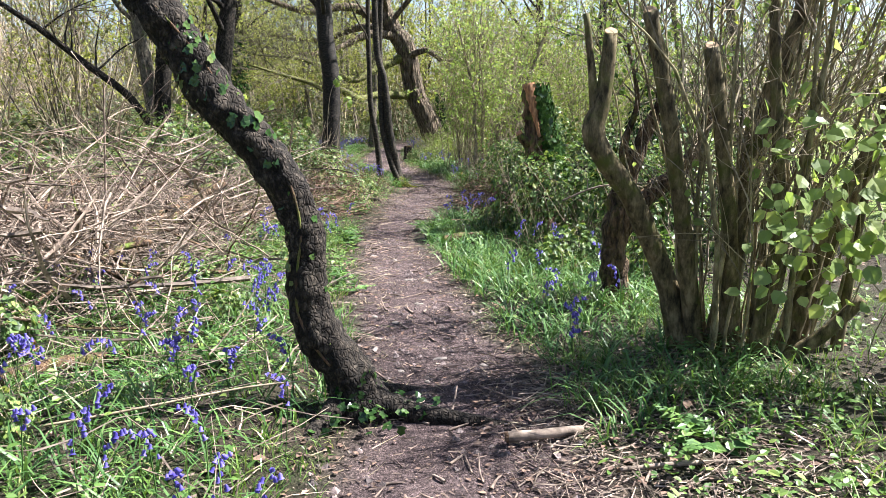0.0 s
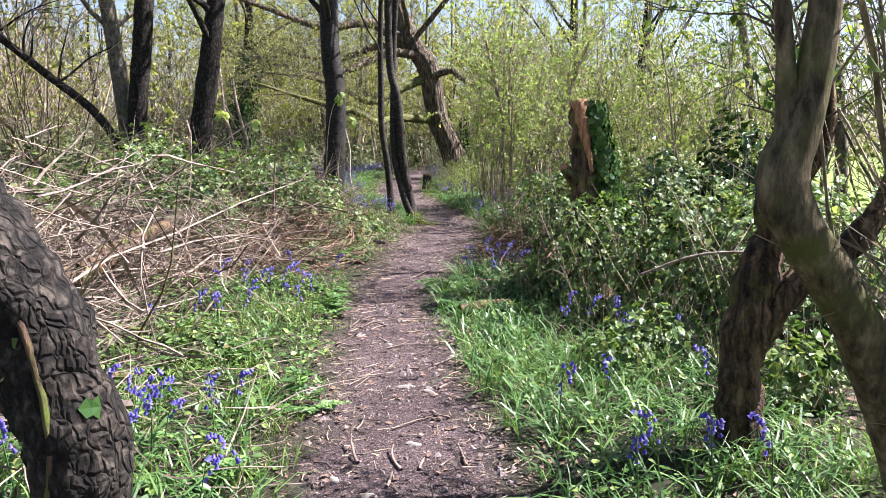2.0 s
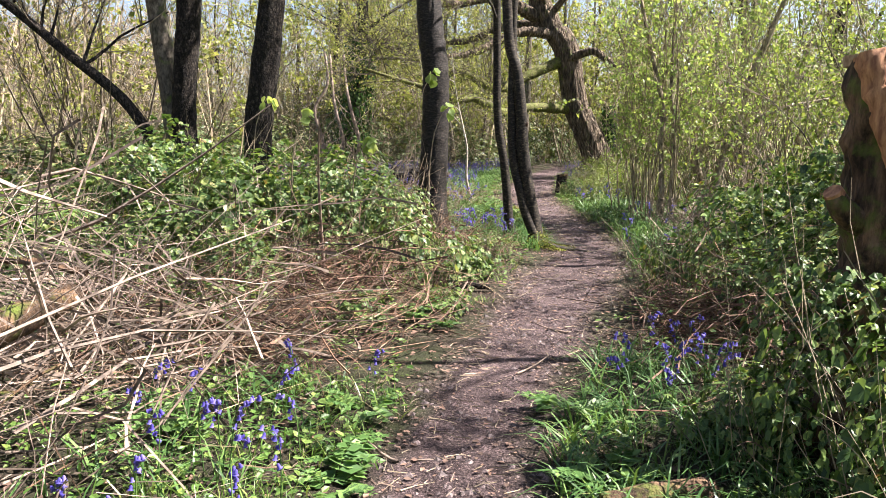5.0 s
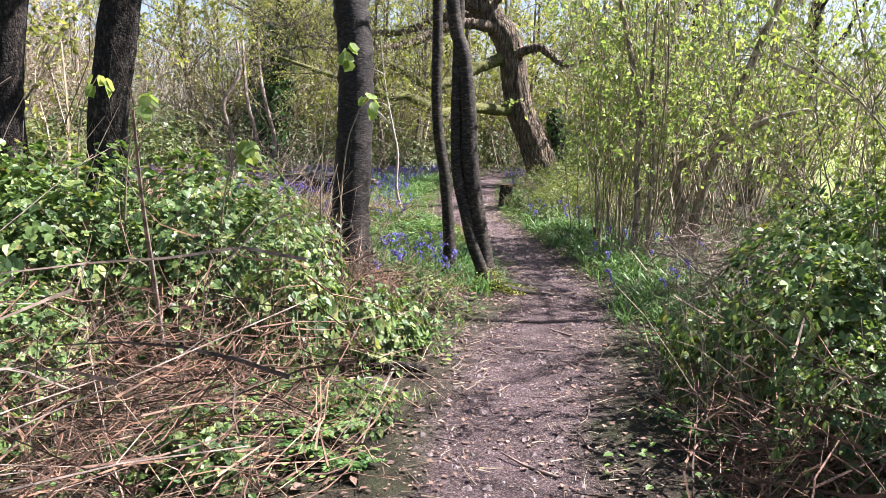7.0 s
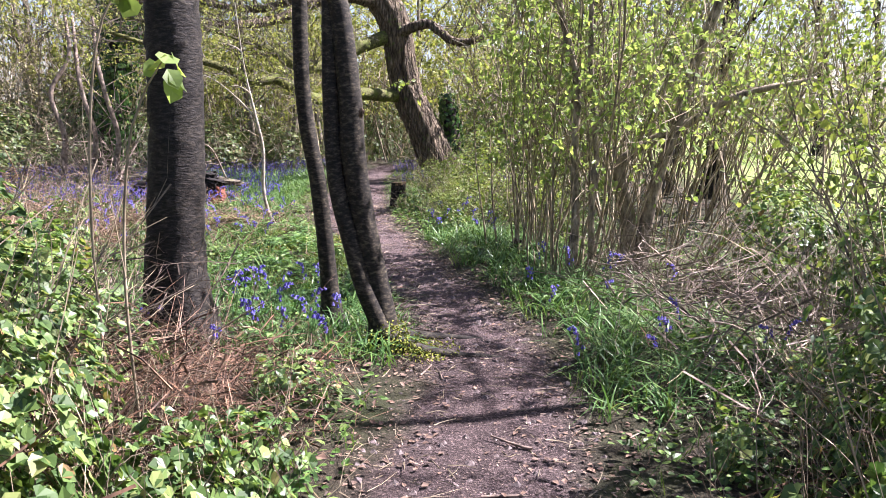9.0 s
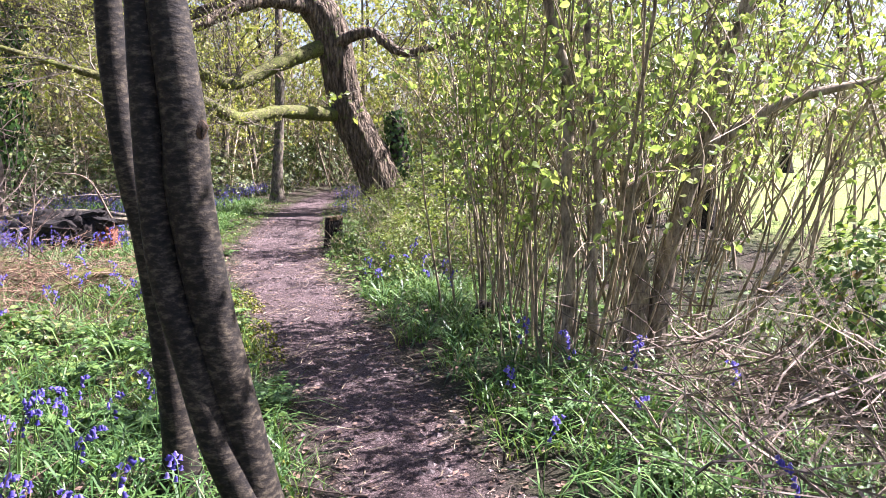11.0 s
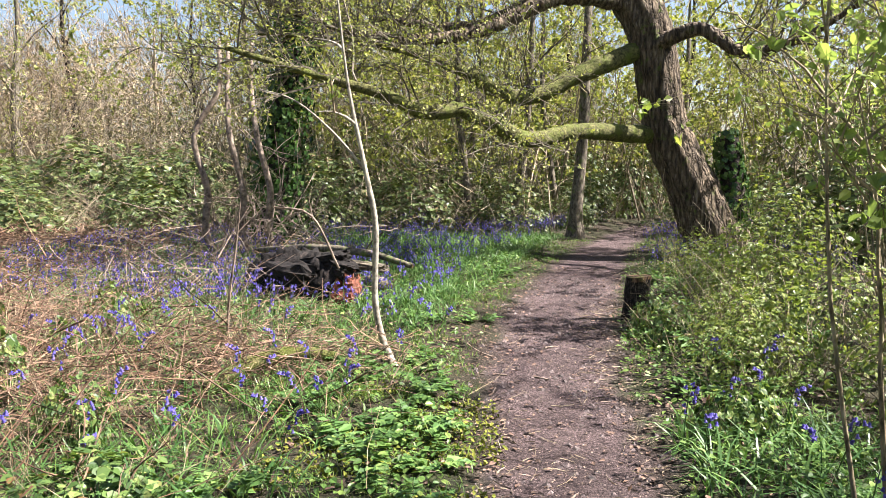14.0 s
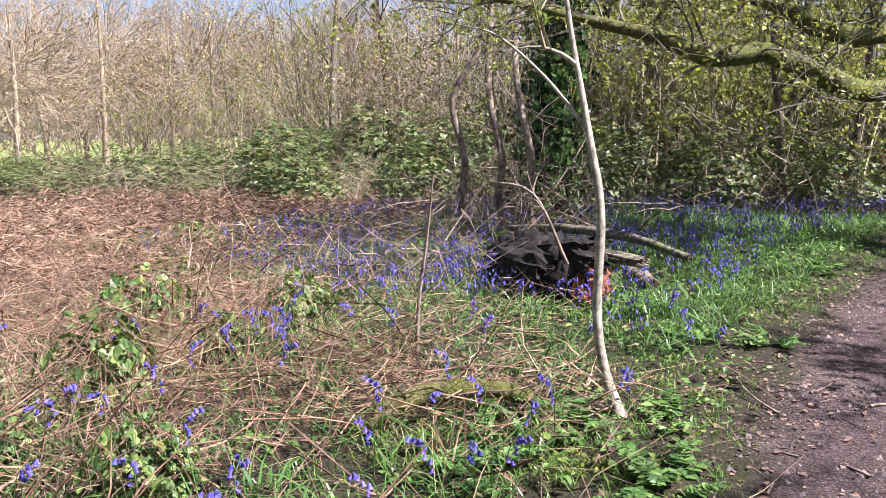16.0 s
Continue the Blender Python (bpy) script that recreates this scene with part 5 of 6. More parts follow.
def brush(label, at, seed, n, rx, ry, hz, length, r0, mat, big=10, name="brush_pile", rise=0.3):
    """A heap of dead branches that keeps off the path."""
    rng = np.random.default_rng(seed)
    root = thing(name, label, "brush pile", (*at, 0.0))
    st = np.stack([rng.normal(0, rx, n), rng.normal(0, ry, n), np.abs(rng.normal(0, 1, n)) * hz * 0.42 + 0.02], 1)
    a = rng.uniform(0, 2 * np.pi, n)
    way = unit(np.stack([np.cos(a), np.sin(a), rng.normal(0.1, rise, n)], 1))
    ln = length * rng.uniform(0.25, 1.2, n) ** 1.3
    st -= way * ln[:, None] * 0.4
    end = st + way * ln[:, None]
    ok = (beside(st[:, 0] + at[0], st[:, 1] + at[1])[0] > 0.2) & (beside(end[:, 0] + at[0], end[:, 1] + at[1])[0] > 0.22)
    mid = (st + end) / 2
    ok &= beside(mid[:, 0] + at[0], mid[:, 1] + at[1])[0] > 0.2
    st, way, ln = st[ok], way[ok], ln[ok]
    n = len(st)
    sg, sd = (6, 4) if r0 > 0.0065 else (4, 3) if r0 > 0.0055 else (3, 3)
    v, f, lines = rods(st, way, ln, r0 * (rng.uniform(0.35, 1.35, n) ** 1.5 + (1.7 if r0 > 0.006 else 0.5) * rng.uniform(0, 1, n) ** 9), 0.24, sg, sd, 0.3, 0.05, rng)
    v[:, 2] = np.maximum(v[:, 2], 0.02)
    lines[..., 2] = np.maximum(lines[..., 2], 0.03)
    tv, tf, tl = twigs_on(lines, 2, length * 0.28, r0 * 0.32, rng, 0.25, 0.25, 2)
    k = (sg + 1) * sd
    for j in range(big):
        part("branch", Geo().add(v[j * k:(j + 1) * k], f[:sg * sd]), mat, root, smooth=True)
    part("branch_mass", Geo().add(v[big * k:], f[sg * sd * big:] - big * k).add(tv, tf), mat, root, "tangle of thin dead branches")
    return root


brush("large heap of bleached dead branches", (-3.3, 8.7), 301, 1150, 0.95, 1.0, 1.25, 1.2, 0.0062, M_DEAD, 40, rise=0.5)
brush("heap of grey dead branches and sticks", (-3.9, 6.7), 302, 800, 0.8, 0.75, 1.1, 1.2, 0.0062, M_DEAD, 30, rise=0.5)
brush("few thick dead limbs on a heap", (-3.5, 7.4), 316, 70, 0.75, 0.95, 0.95, 1.6, 0.014, M_ROT, 30)
brush("loose heap of grey dead branches at the bluebells' edge", (-2.95, 5.7), 318, 420, 0.55, 0.55, 0.95, 1.2, 0.0085, M_DEAD, 40, rise=0.5)
brush("few thick rotten limbs slanting over sticks", (-2.95, 5.9), 319, 26, 0.5, 0.5, 0.7, 1.5, 0.018, M_ROT, 16)
brush("low scatter of dead sticks in front of a heap", (-2.7, 7.5), 312, 150, 0.6, 0.6, 0.3, 0.9, 0.005, M_DEAD, 14)
brush("loose dead stems over dry bracken", (-2.4, 10.0), 303, 480, 0.6, 0.45, 0.5, 0.7, 0.0045, M_RUST, 12)
brush("arching dead bramble stems", (0.8, 11.6), 304, 520, 0.34, 0.85, 0.42, 0.7, 0.004, M_RUST, 10, "dead_shrub", 0.5)
brush("tangle of dry dead stems by the verge", (1.5, 14.7), 305, 420, 0.42, 0.7, 0.6, 0.9, 0.005, M_DEAD, 12, "dead_shrub", 0.5)
brush("tangle of dry dead stems by the verge", (1.4, 16.4), 306, 300, 0.4, 0.4, 0.55, 0.9, 0.005, M_DEAD, 8, "dead_shrub", 0.5)
brush("low heap of dry bracken stems", (-1.55, 14.15), 317, 520, 0.36, 0.4, 0.22, 0.5, 0.0035, M_RUST, 10, "bracken_pile")
brush("low heap of dry bracken stems", (-2.3, 14.2), 307, 620, 0.5, 0.42, 0.4, 0.6, 0.004, M_RUST, 10, "bracken_pile")
brush("low heap of dry bracken stems", (-2.1, 11.3), 308, 900, 0.6, 0.5, 0.75, 0.6, 0.004, M_RUST, 10, "bracken_pile")
brush("grey dead twigs among bluebells", (-5.8, 22.6), 309, 260, 0.6, 0.6, 0.7, 0.9, 0.005, M_DEAD, 8, "dead_shrub", 0.6)
brush("dead stems hanging beneath an ivy tree", (-6.9, 26.4), 310, 260, 0.7, 0.3, 1.6, 1.3, 0.007, M_DEAD, 8, "dead_shrub", 1.2)
brush("bramble stems heaped against a dark trunk", (-2.25, 15.0), 311, 190, 0.25, 0.12, 0.7, 0.7, 0.004, M_DEAD, 6, "dead_shrub", 0.9)
for k, (x, y) in enumerate([(-8.5, 29.8), (-12.2, 28.6), (-16.2, 27.6), (-10.5, 31.6), (-5.4, 30.9), (-19, 26.2)]):
    brush("brown dead bramble stems on a bank", (x, y), 330 + k, 160, 1.0, 0.5, 1.5, 1.5, 0.0054, M_TWIG, 6, "dead_shrub", 0.8)
brush("dry bracken stems under a sapling", (-3.3, 20.5), 313, 420, 0.45, 0.35, 0.35, 0.6, 0.004, M_BRACKEN, 10, "bracken_pile")
brush("pale dry bracken stems in a drift", (-4.7, 19.2), 314, 620, 0.7, 0.5, 0.4, 0.7, 0.004, M_BRACKEN, 12, "bracken_pile")
brush("pale dry bracken stems in a drift", (-6.2, 20.6), 315, 560, 0.8, 0.6, 0.5, 0.8, 0.0045, M_BRACKEN, 12, "bracken_pile")

for k, (x, y, mt) in enumerate([(-3.9, 18.1, M_RUST), (-5.0, 18.4, M_BRACKEN), (-5.4, 19.9, M_RUST), (-4.1, 20.0, M_RUST), (-7.0, 20.6, M_RUST), (-6.6, 19.2, M_BRACKEN), (-7.9, 22.0, M_RUST), (-8.8, 21.0, M_BRACKEN)]):
    brush("tangle of fallen rust-brown bracken stems", (x, y), 350 + k, 320, 0.6, 0.55, 0.4, 0.75, 0.004, mt, 8, "bracken_pile", 0.6)

brush("heap of rust-brown dead bramble and bracken stems", (-1.75, 13.45), 370, 620, 0.34, 0.4, 0.5, 0.6, 0.0038, M_RUST, 10, "bracken_pile", 0.45)
brush("dead bramble stems fallen on the verge", (0.85, 10.9), 371, 560, 0.32, 0.55, 0.62, 0.65, 0.0045, M_RUST, 10, "bracken_pile", 0.3)

# single upright dead stems and shoots
for k, pts in enumerate([[(-2.3, 11.9, 0, 0.017), (-2.25, 11.7, 0.6, 0.014), (-2.15, 11.4, 1.1, 0.01), (-2.02, 11.1, 1.5, 0.006)], [(-2.9, 6.7, 0, 0.014), (-2.85, 6.7, 0.8, 0.011), (-2.75, 6.6, 1.7, 0.007)],
                         [(-4.0, 21.0, 0, 0.014), (-3.98, 21.0, 0.4, 0.012), (-3.9, 21.0, 0.85, 0.008), (-3.85, 21, 1.2, 0.004)], [(-3.4, 21.8, 0.6, 0.012), (-3.6, 21.7, 1.05, 0.01), (-3.95, 21.7, 1.12, 0.008)],
                         [(1.0, 6.6, 0.7, 0.008), (1.3, 6.5, 0.83, 0.008), (1.75, 6.4, 0.86, 0.006)]]):
    p = np.array(pts)
    root = thing("dead_sapling", "pale upright dead stem with a few side twigs", "stem", (p[0, 0], p[0, 1], 0))
    p[:, :2] -= p[0, :2].copy()
    ln = spline(p, 0.08)
    part("stem", Geo().add(*tube(ln, 6, 0.1, 20)), M_DEAD, root, smooth=True)
    v, f, _ = twigs_on(ln[None, :, :3], 7, 0.35, 0.004, np.random.default_rng(k))
    part("twig_mass", Geo().add(v, f), M_DEAD, root)

# young yellow-green shoots that hang near the bend tree
for k, (x, y, z) in enumerate([(-1.56, 13.42, 1.66), (-2.6, 12.4, 1.6), (-1.75, 13.6, 2.0), (-3.2, 12.9, 1.75), (-2.1, 12.6, 1.35)]):
    g2 = np.random.default_rng(900 + k)
    root = thing("seedling_tree", "thin shoot tipped with drooping yellow-green leaves", "shoot", (x - 0.15, y, 0.0), "shoots by the bend")
    part("stem", Geo().add(*tube(spline([(0, 0, 0, 0.007), (-0.05, 0.03, z * 0.5, 0.006), (0.02, 0, z * 0.85, 0.005), (0.15, 0, z, 0.003)], 0.1), 5)), M_TWIG, root, smooth=True)
    for j in range(9):
        a = g2.uniform(0, 6.28)
        place_leaf(leaf_me, root, (0.15 + 0.04 * math.cos(a), 0.04 * math.sin(a), z - g2.uniform(0, 0.08)), np.array([math.cos(a), math.sin(a), 0.6]), g2.uniform(0.07, 0.12), g2)


# ---- low plants ----
def scatter_xy(n, x0, x1, y0, y1, rng, keep):
    x, y = rng.uniform(x0, x1, n), rng.uniform(y0, y1, n)
    ok = keep(x, y)
    return x[ok], y[ok]


def on_ground(x, y):
    return np.stack([x, y, height(x, y) - 0.01], 1)


def grassy(x, y):
    """How lush the grass grows, 0 to 1."""
    d, s = beside(x, y)
    left = np.where(s < 0, 1.0, 0.0)
    g = np.clip((d - 0.02) / 0.18, 0, 1)
    lush = 0.55 + 0.45 * wave(x, y, 2.1, 5)
    bare_l = left * (((y > 9.7) & (y < 14.9)) * 0.93)
    heap = left * ((y > 6.4) & (y < 9.7) & (x < -1.75)) * 0.85
    right_lit = (1 - left) * (((y < 3.6) & (x < 1.6)) * 0.92 + ((y > 9.6) & (y < 14.1)) * 0.92)
    far_rust = left * ((y < 6.4) & (d > 0.45)) * 0.5 + left * ((x < -3.4) & (y > 17.5) & (y < 23)) * 0.45
    lush = np.clip(lush + left * ((y > 16) & (y < 22) & (x > -3.4)) * 0.4, 0, 1)
    return g * lush * (1 - np.clip(bare_l + heap + right_lit + far_rust, 0, 1)) * np.clip(1.25 - d / 3.2, 0.12, 1)


rng = np.random.default_rng(400)
# tufts of grass
x, y = scatter_xy(34000, -6, 3.5, 0.9, 32, rng, lambda x, y: rng.uniform(0, 1, len(x)) < grassy(x, y) * 1.0)
n_b = 8
cx, cy = np.repeat(x, n_b) + rng.normal(0, 0.035, len(x) * n_b), np.repeat(y, n_b) + rng.normal(0, 0.035, len(x) * n_b)
ok = beside(cx, cy)[0] > 0.0
cx, cy = cx[ok], cy[ok]
m = len(cx)
tall = (0.75 + 0.35 * wave(cx, cy, 1.7, 1)) * np.where((cx < -0.5) & (cy > 18.8) & (beside(cx, cy)[0] < 1.3), 0.5, 1.0)
stuff("grass", Geo().add(*blades(on_ground(cx, cy), rng.uniform(0.1, 0.6, m), rng.uniform(0.11, 0.28, m) * tall, rng.uniform(0.003, 0.008, m), rng.uniform(0.2, 1.0, m))), M_GRASS, "lush green woodland grass along the path", "grass")


# bluebell leaves: broad drooping blades
def blue_zone(x, y):
    d, s = beside(x, y)
    left = s < 0
    z1 = left & (y < 6.6) & (d > 0.12) & (x > -4.5)
    z2 = (~left) & (y > 3.3) & (y < 9) & (d > 0.1) & (x < 1.7)
    z3 = left & (y > 14.85) & (y < 17.2) & (d > 0.15) & (x > -3)
    z4 = left & (y > 21.8) & (d > 0.5) & (x > -11)
    z5 = (~left) & (y > 14.0) & (y < 20) & (d > 0.15) & (d < 1.3)
    z6 = left & (y > 17) & (y < 21.8) & (d > 0.9) & (x > -7.5)
    z7 = left & (y > 7) & (y < 9.6) & (d > 0.35) & (d < 1.2)
    return np.select([z1, z2, z3, z4, z5, z6, z7], [0.6, 0.9, 1.0, 0.8, 1.0, 0.45, 0.5], 0.0) + np.where((~left) & (y >= 9) & (y < 10.6) & (d > 0.12) & (d < 0.9), 0.9, 0.0)


x, y = scatter_xy(24000, -11, 2.4, 1.2, 31, rng, lambda x, y: rng.uniform(0, 1, len(x)) < blue_zone(x, y))
n_b = 6
cx, cy = np.repeat(x, n_b) + rng.normal(0, 0.025, len(x) * n_b), np.repeat(y, n_b) + rng.normal(0, 0.025, len(x) * n_b)
ok = beside(cx, cy)[0] > 0.03
cx, cy = cx[ok], cy[ok]
m = len(cx)
stuff("bluebell_leaves", Geo().add(*blades(on_ground(cx, cy), rng.uniform(0.15, 0.6, m), rng.uniform(0.2, 0.38, m), rng.uniform(0.007, 0.014, m), rng.uniform(0.4, 1.3, m))), M_BLUELEAF, "strap-shaped dark green bluebell leaves", "foliage")


# low herbs
def herb_zone(x, y):
    d, s = beside(x, y)
    left = s < 0
    base = np.clip((d - 0.08) / 0.3, 0, 1) * (0.45 + 0.35 * wave(x, y, 1.9, 8))
    more = left * (((y > 6.5) & (y < 9.8) & (x > -2.6)) * 0.6 + ((y > 16.8) & (y < 20) & (d < 1.6)) * 0.2 + ((y > 11) & (y < 14) & (d < 0.6)) * 0.2)
    more = more + (s > 0) * (((y > 18) & (y < 27) & (d < 1.4)) * 0.6 + ((y < 3.4) & (x > 1.4)) * 0.4)
    return np.clip(base * 0.7 + more, 0, 1) * np.clip(1.2 - d / 4, 0, 1) * np.clip((d - 0.06) / 0.12, 0, 1)


x, y = scatter_xy(22000, -5.5, 3.2, 0.9, 30, rng, lambda x, y: rng.uniform(0, 1, len(x)) < herb_zone(x, y))
n_b = 7
m = len(x) * n_b
p = np.repeat(on_ground(x, y), n_b, 0)
a = rng.uniform(0, 2 * np.pi, m)
h = rng.uniform(0.02, 0.17, m) * np.repeat(rng.uniform(0.4, 1.2, len(x)), n_b)
r = rng.uniform(0.0, 0.09, m)
p += np.stack([np.cos(a) * r, np.sin(a) * r, h], 1)
fwd = np.stack([np.cos(a), np.sin(a), rng.normal(0.1, 0.3, m)], 1)
stuff("ground_herbs", Geo().add(*leaves(LEAF4, p, fwd, np.array([0, 0, 1.0]) + ball(m, rng) * 0.45, rng.uniform(0.02, 0.052, m))), M_HERB, "low leafy herbs and seedlings", "plants")



def parsley(x, y, rng, fronds=7, steps=12):
    """Rosettes of ferny leaves: fronds that arch out, with paired leaflets."""
    n = len(x) * fronds
    p = np.repeat(on_ground(x, y), fronds, 0)
    a = rng.uniform(0, 2 * np.pi, n)
    ln = rng.uniform(0.14, 0.3, n)
    rise = rng.uniform(0.5, 1.3, n)
    out = np.stack([np.cos(a), np.sin(a), np.zeros(n)], 1)
    across = np.stack([-np.sin(a), np.cos(a), np.zeros(n)], 1)
    g = Geo()
    for k in range(steps):
        u = 0.3 + 0.7 * k / (steps - 1)
        c = p + out * (ln * u)[:, None] + np.array([0, 0, 1.0]) * (ln * rise * (u - 0.55 * u * u))[:, None]
        for sgn in (-1, 1):
            g.add(*leaves(LEAF2, c, across * sgn + out * 0.5 + ball(n, rng) * 0.25, np.array([0, 0, 1.0]) + ball(n, rng) * 0.4, ln * (0.36 - 0.28 * (u - 0.3) / 0.7) * rng.uniform(0.6, 1.2, n)))
    return g


x, y = scatter_xy(1500, -4.2, 1.2, 3, 27, rng, lambda x, y: rng.uniform(0, 1, len(x)) < np.clip((beside(x, y)[0] - 0.1) / 0.2, 0, 1) * np.clip(1.8 - beside(x, y)[0], 0, 1) * np.where((x < -1) & (y > 16.6) & (y < 20.3), 0.5, np.where((y > 17.5) | (x < -1) & (y < 9.5), 0.22, 0.08)))
stuff("cow_parsley", parsley(x, y, rng), M_PARSLEY, "ferny dark green cow parsley leaves on the verge", "plants")

# moss patches on the left verge
x, y = scatter_xy(9000, -2.6, -0.9, 17.2, 20.4, rng, lambda x, y: (beside(x, y)[0] > -0.05) & (wave(x, y, 2.4, 2) > 0.1))
m = len(x)
p = on_ground(x, y)
p[:, 2] += rng.uniform(0, 0.035, m)
stuff("moss", Geo().add(*leaves(LEAF2, p, ball(m, rng), ball(m, rng) + np.array([0, 0, 1.0]), 0.03)), M_MOSS, "yellow-green moss on the verge", "moss")


# dead bracken and straw
def rust_zone(x, y):
    d, s = beside(x, y)
    left = s < 0
    z = left * (np.exp(-(((x + 2.1) / 1.1) ** 2 + ((y - 11.0) / 1.2) ** 2)) * 1.3 + np.exp(-(((x + 1.9) / 0.7) ** 2 + ((y - 14.0) / 0.6) ** 2)) * 1.2
                + np.exp(-(((x + 3.3) / 1.0) ** 2 + ((y - 20.4) / 1.1) ** 2)) * 0.9 + ((x < -3.6) & (y > 17) & (y < 28) & (x < -3 - np.clip(y - 21.5, 0, 9) * 0.55)) * 0.85
                + np.exp(-(((x + 2.6) / 1.2) ** 2 + ((y - 9.4) / 0.8) ** 2)) * 0.9)
    z = z + (s > 0) * np.exp(-(((x - 1.2) / 0.6) ** 2 + ((y - 11.8) / 1.3) ** 2)) * 0.8
    return np.clip(z, 0, 1) * (d > 0.05)


def fallen(name, n, x0, x1, y0, y1, length, r0, lift, mat, label, category, keep, rng, segs=3):
    x, y = scatter_xy(n, x0, x1, y0, y1, rng, lambda x, y: rng.uniform(0, 1, len(x)) < keep(x, y))
    m = len(x)
    p = on_ground(x, y)
    p[:, 2] += np.abs(rng.normal(0, lift, m)) + 0.012
    a = rng.uniform(0, 2 * np.pi, m)
    way = np.stack([np.cos(a), np.sin(a), rng.normal(0.08, 0.25, m) * min(1, lift * 8)], 1)
    v, f, _ = rods(p, way, length * rng.uniform(0.3, 1.2, m), r0 * rng.uniform(0.5, 1.4, m), 0.18, segs, 3, 0.4, rng=rng)
    return stuff(name, Geo().add(v, f), mat, label, category)


fallen("dead_bracken", 21000, -14, 2.5, 8, 28, 0.42, 0.0034, 0.13, M_BRACKEN, "rust-brown collapsed bracken stalks", "bracken", rust_zone, rng, 2)
fallen("fallen_twigs", 900, -3.4, -0.7, 2.0, 6.6, 0.5, 0.0042, 0.09, M_DEAD, "dry twigs lying among the bluebell leaves", "twigs", lambda x, y: 0.9 * (beside(x, y)[0] > 0.2), rng, 3)
fallen("dry_straw", 5500, -13, 2.0, 8, 28, 0.5, 0.0015, 0.16, M_STRAW, "pale dry grass stalks", "straw", lambda x, y: np.maximum(rust_zone(x, y), 0.12 * (beside(x, y)[0] > 0.1)), rng, 2)
x, y = scatter_xy(24000, -16, 7, -3, 34, rng, lambda x, y: beside(x, y)[0] > 0.2)
m = len(x)
p = on_ground(x, y)
p[:, 2] += 0.015 + rng.uniform(0, 0.02, m)
stuff("floor_litter", Geo().add(*leaves(LEAF2, p, ball(m, rng) * np.array([1, 1, 0.2]), ball(m, rng) * 0.4 + np.array([0, 0, 1.0]), rng.uniform(0.03, 0.08, m))), M_LITTER, "scattered brown dead leaves on the woodland floor", "leaf litter")
x, y = scatter_xy(60000, -20, -4, 17, 33, rng, lambda x, y: rng.uniform(0, 1, len(x)) < np.clip(1.25 - np.hypot((x + 11) / 8.5, (y - 24) / 7.5), 0, 0.8) * (x < -7.2 - np.clip(y - 21.5, 0, 9) * 0.25))
m = len(x)
p = on_ground(x, y)
p[:, 2] += rng.uniform(0.0, 0.3, m)
stuff("bracken_fronds", Geo().add(*leaves((LEAF2[0] * np.array([0.16, 1, 1]), LEAF2[1]), p, ball(m, rng) * np.array([1, 1, 0.5]), ball(m, rng) + np.array([0, 0, 0.5]), rng.uniform(0.06, 0.24, m))), M_BRACKEN, "flattened rust-pink dead bracken fronds", "bracken")

# litter on and beside the path
x, y = scatter_xy(38000, -3.2, 2.4, 1.2, 27, rng, lambda x, y: rng.uniform(0, 1, len(x)) < np.exp(-((beside(x, y)[0] - 0.08) / 0.28) ** 2) + 0.1 + 0.8 * ((y < 4.3) & (x > 0.1) & (x < 1.6)))
m = len(x)
p = on_ground(x, y)
p[:, 2] += 0.012 + rng.uniform(0, 0.015, m)
stuff("leaf_litter", Geo().add(*leaves(LEAF2, p, ball(m, rng) * np.array([1, 1, 0.15]), ball(m, rng) * 0.35 + np.array([0, 0, 1.0]), rng.uniform(0.015, 0.045, m))), M_LITTER, "small brown dead leaves and crumbs", "leaf litter")
x, y = scatter_xy(75000, -2.8, 1.2, 1.2, 24, rng, lambda x, y: (beside(x, y)[0] < 0.15) & (rng.uniform(0, 1, len(x)) < np.clip(1.3 - (y - 2) / 30, 0.2, 1)))
m = len(x)
p = on_ground(x, y)
p[:, 2] += 0.012 + rng.uniform(0, 0.006, m)
stuff("path_crumbs", Geo().add(*leaves(LEAF2, p, ball(m, rng) * np.array([1, 1, 0.3]), ball(m, rng) * 0.6 + np.array([0, 0, 1.0]), rng.uniform(0.005, 0.016, m))), M_CHIP, "bark crumbs and grit trodden into the path", "litter")
CLOD = (np.array([(-0.5, -0.4, 0), (0.5, -0.5, 0), (0.45, 0.5, 0), (-0.4, 0.45, 0), (0.05, -0.05, 0.5)]), [np.array([(0, 1, 4), (1, 2, 4), (2, 3, 4), (3, 0, 4)])])
x, y = scatter_xy(42000, -3.2, 1.2, 1.2, 26, rng, lambda x, y: (beside(x, y)[0] < 0.12) & (rng.uniform(0, 1, len(x)) < 0.5 + 0.5 * wave(x, y, 3.3, 2)))
m = len(x)
p = on_ground(x, y)
p[:, 2] += 0.006
stuff("path_clods", Geo().add(*leaves(CLOD, p, ball(m, rng) * np.array([1, 1, 0.15]), ball(m, rng) * 0.3 + np.array([0, 0, 1.0]), 0.009 + 0.04 * rng.uniform(0, 1, m) ** 3)), M_CLOD, "crumbs and small clods of trodden earth", "soil")
fallen("wood_chips", 15000, -2.6, 1.9, 1.2, 26, 0.07, 0.0036, 0.004, M_CHIP, "pale broken twig pieces on the path", "twig_mass",
       lambda x, y: (np.exp(-((beside(x, y)[0] - 0.02) / 0.3) ** 2) * 0.8 + 0.2) * np.clip(1.25 - (y - 2) / 9, 0.3, 1) + 0.9 * ((y < 4.5) & (x > -0.2) & (x < 1.6)), rng, 1)

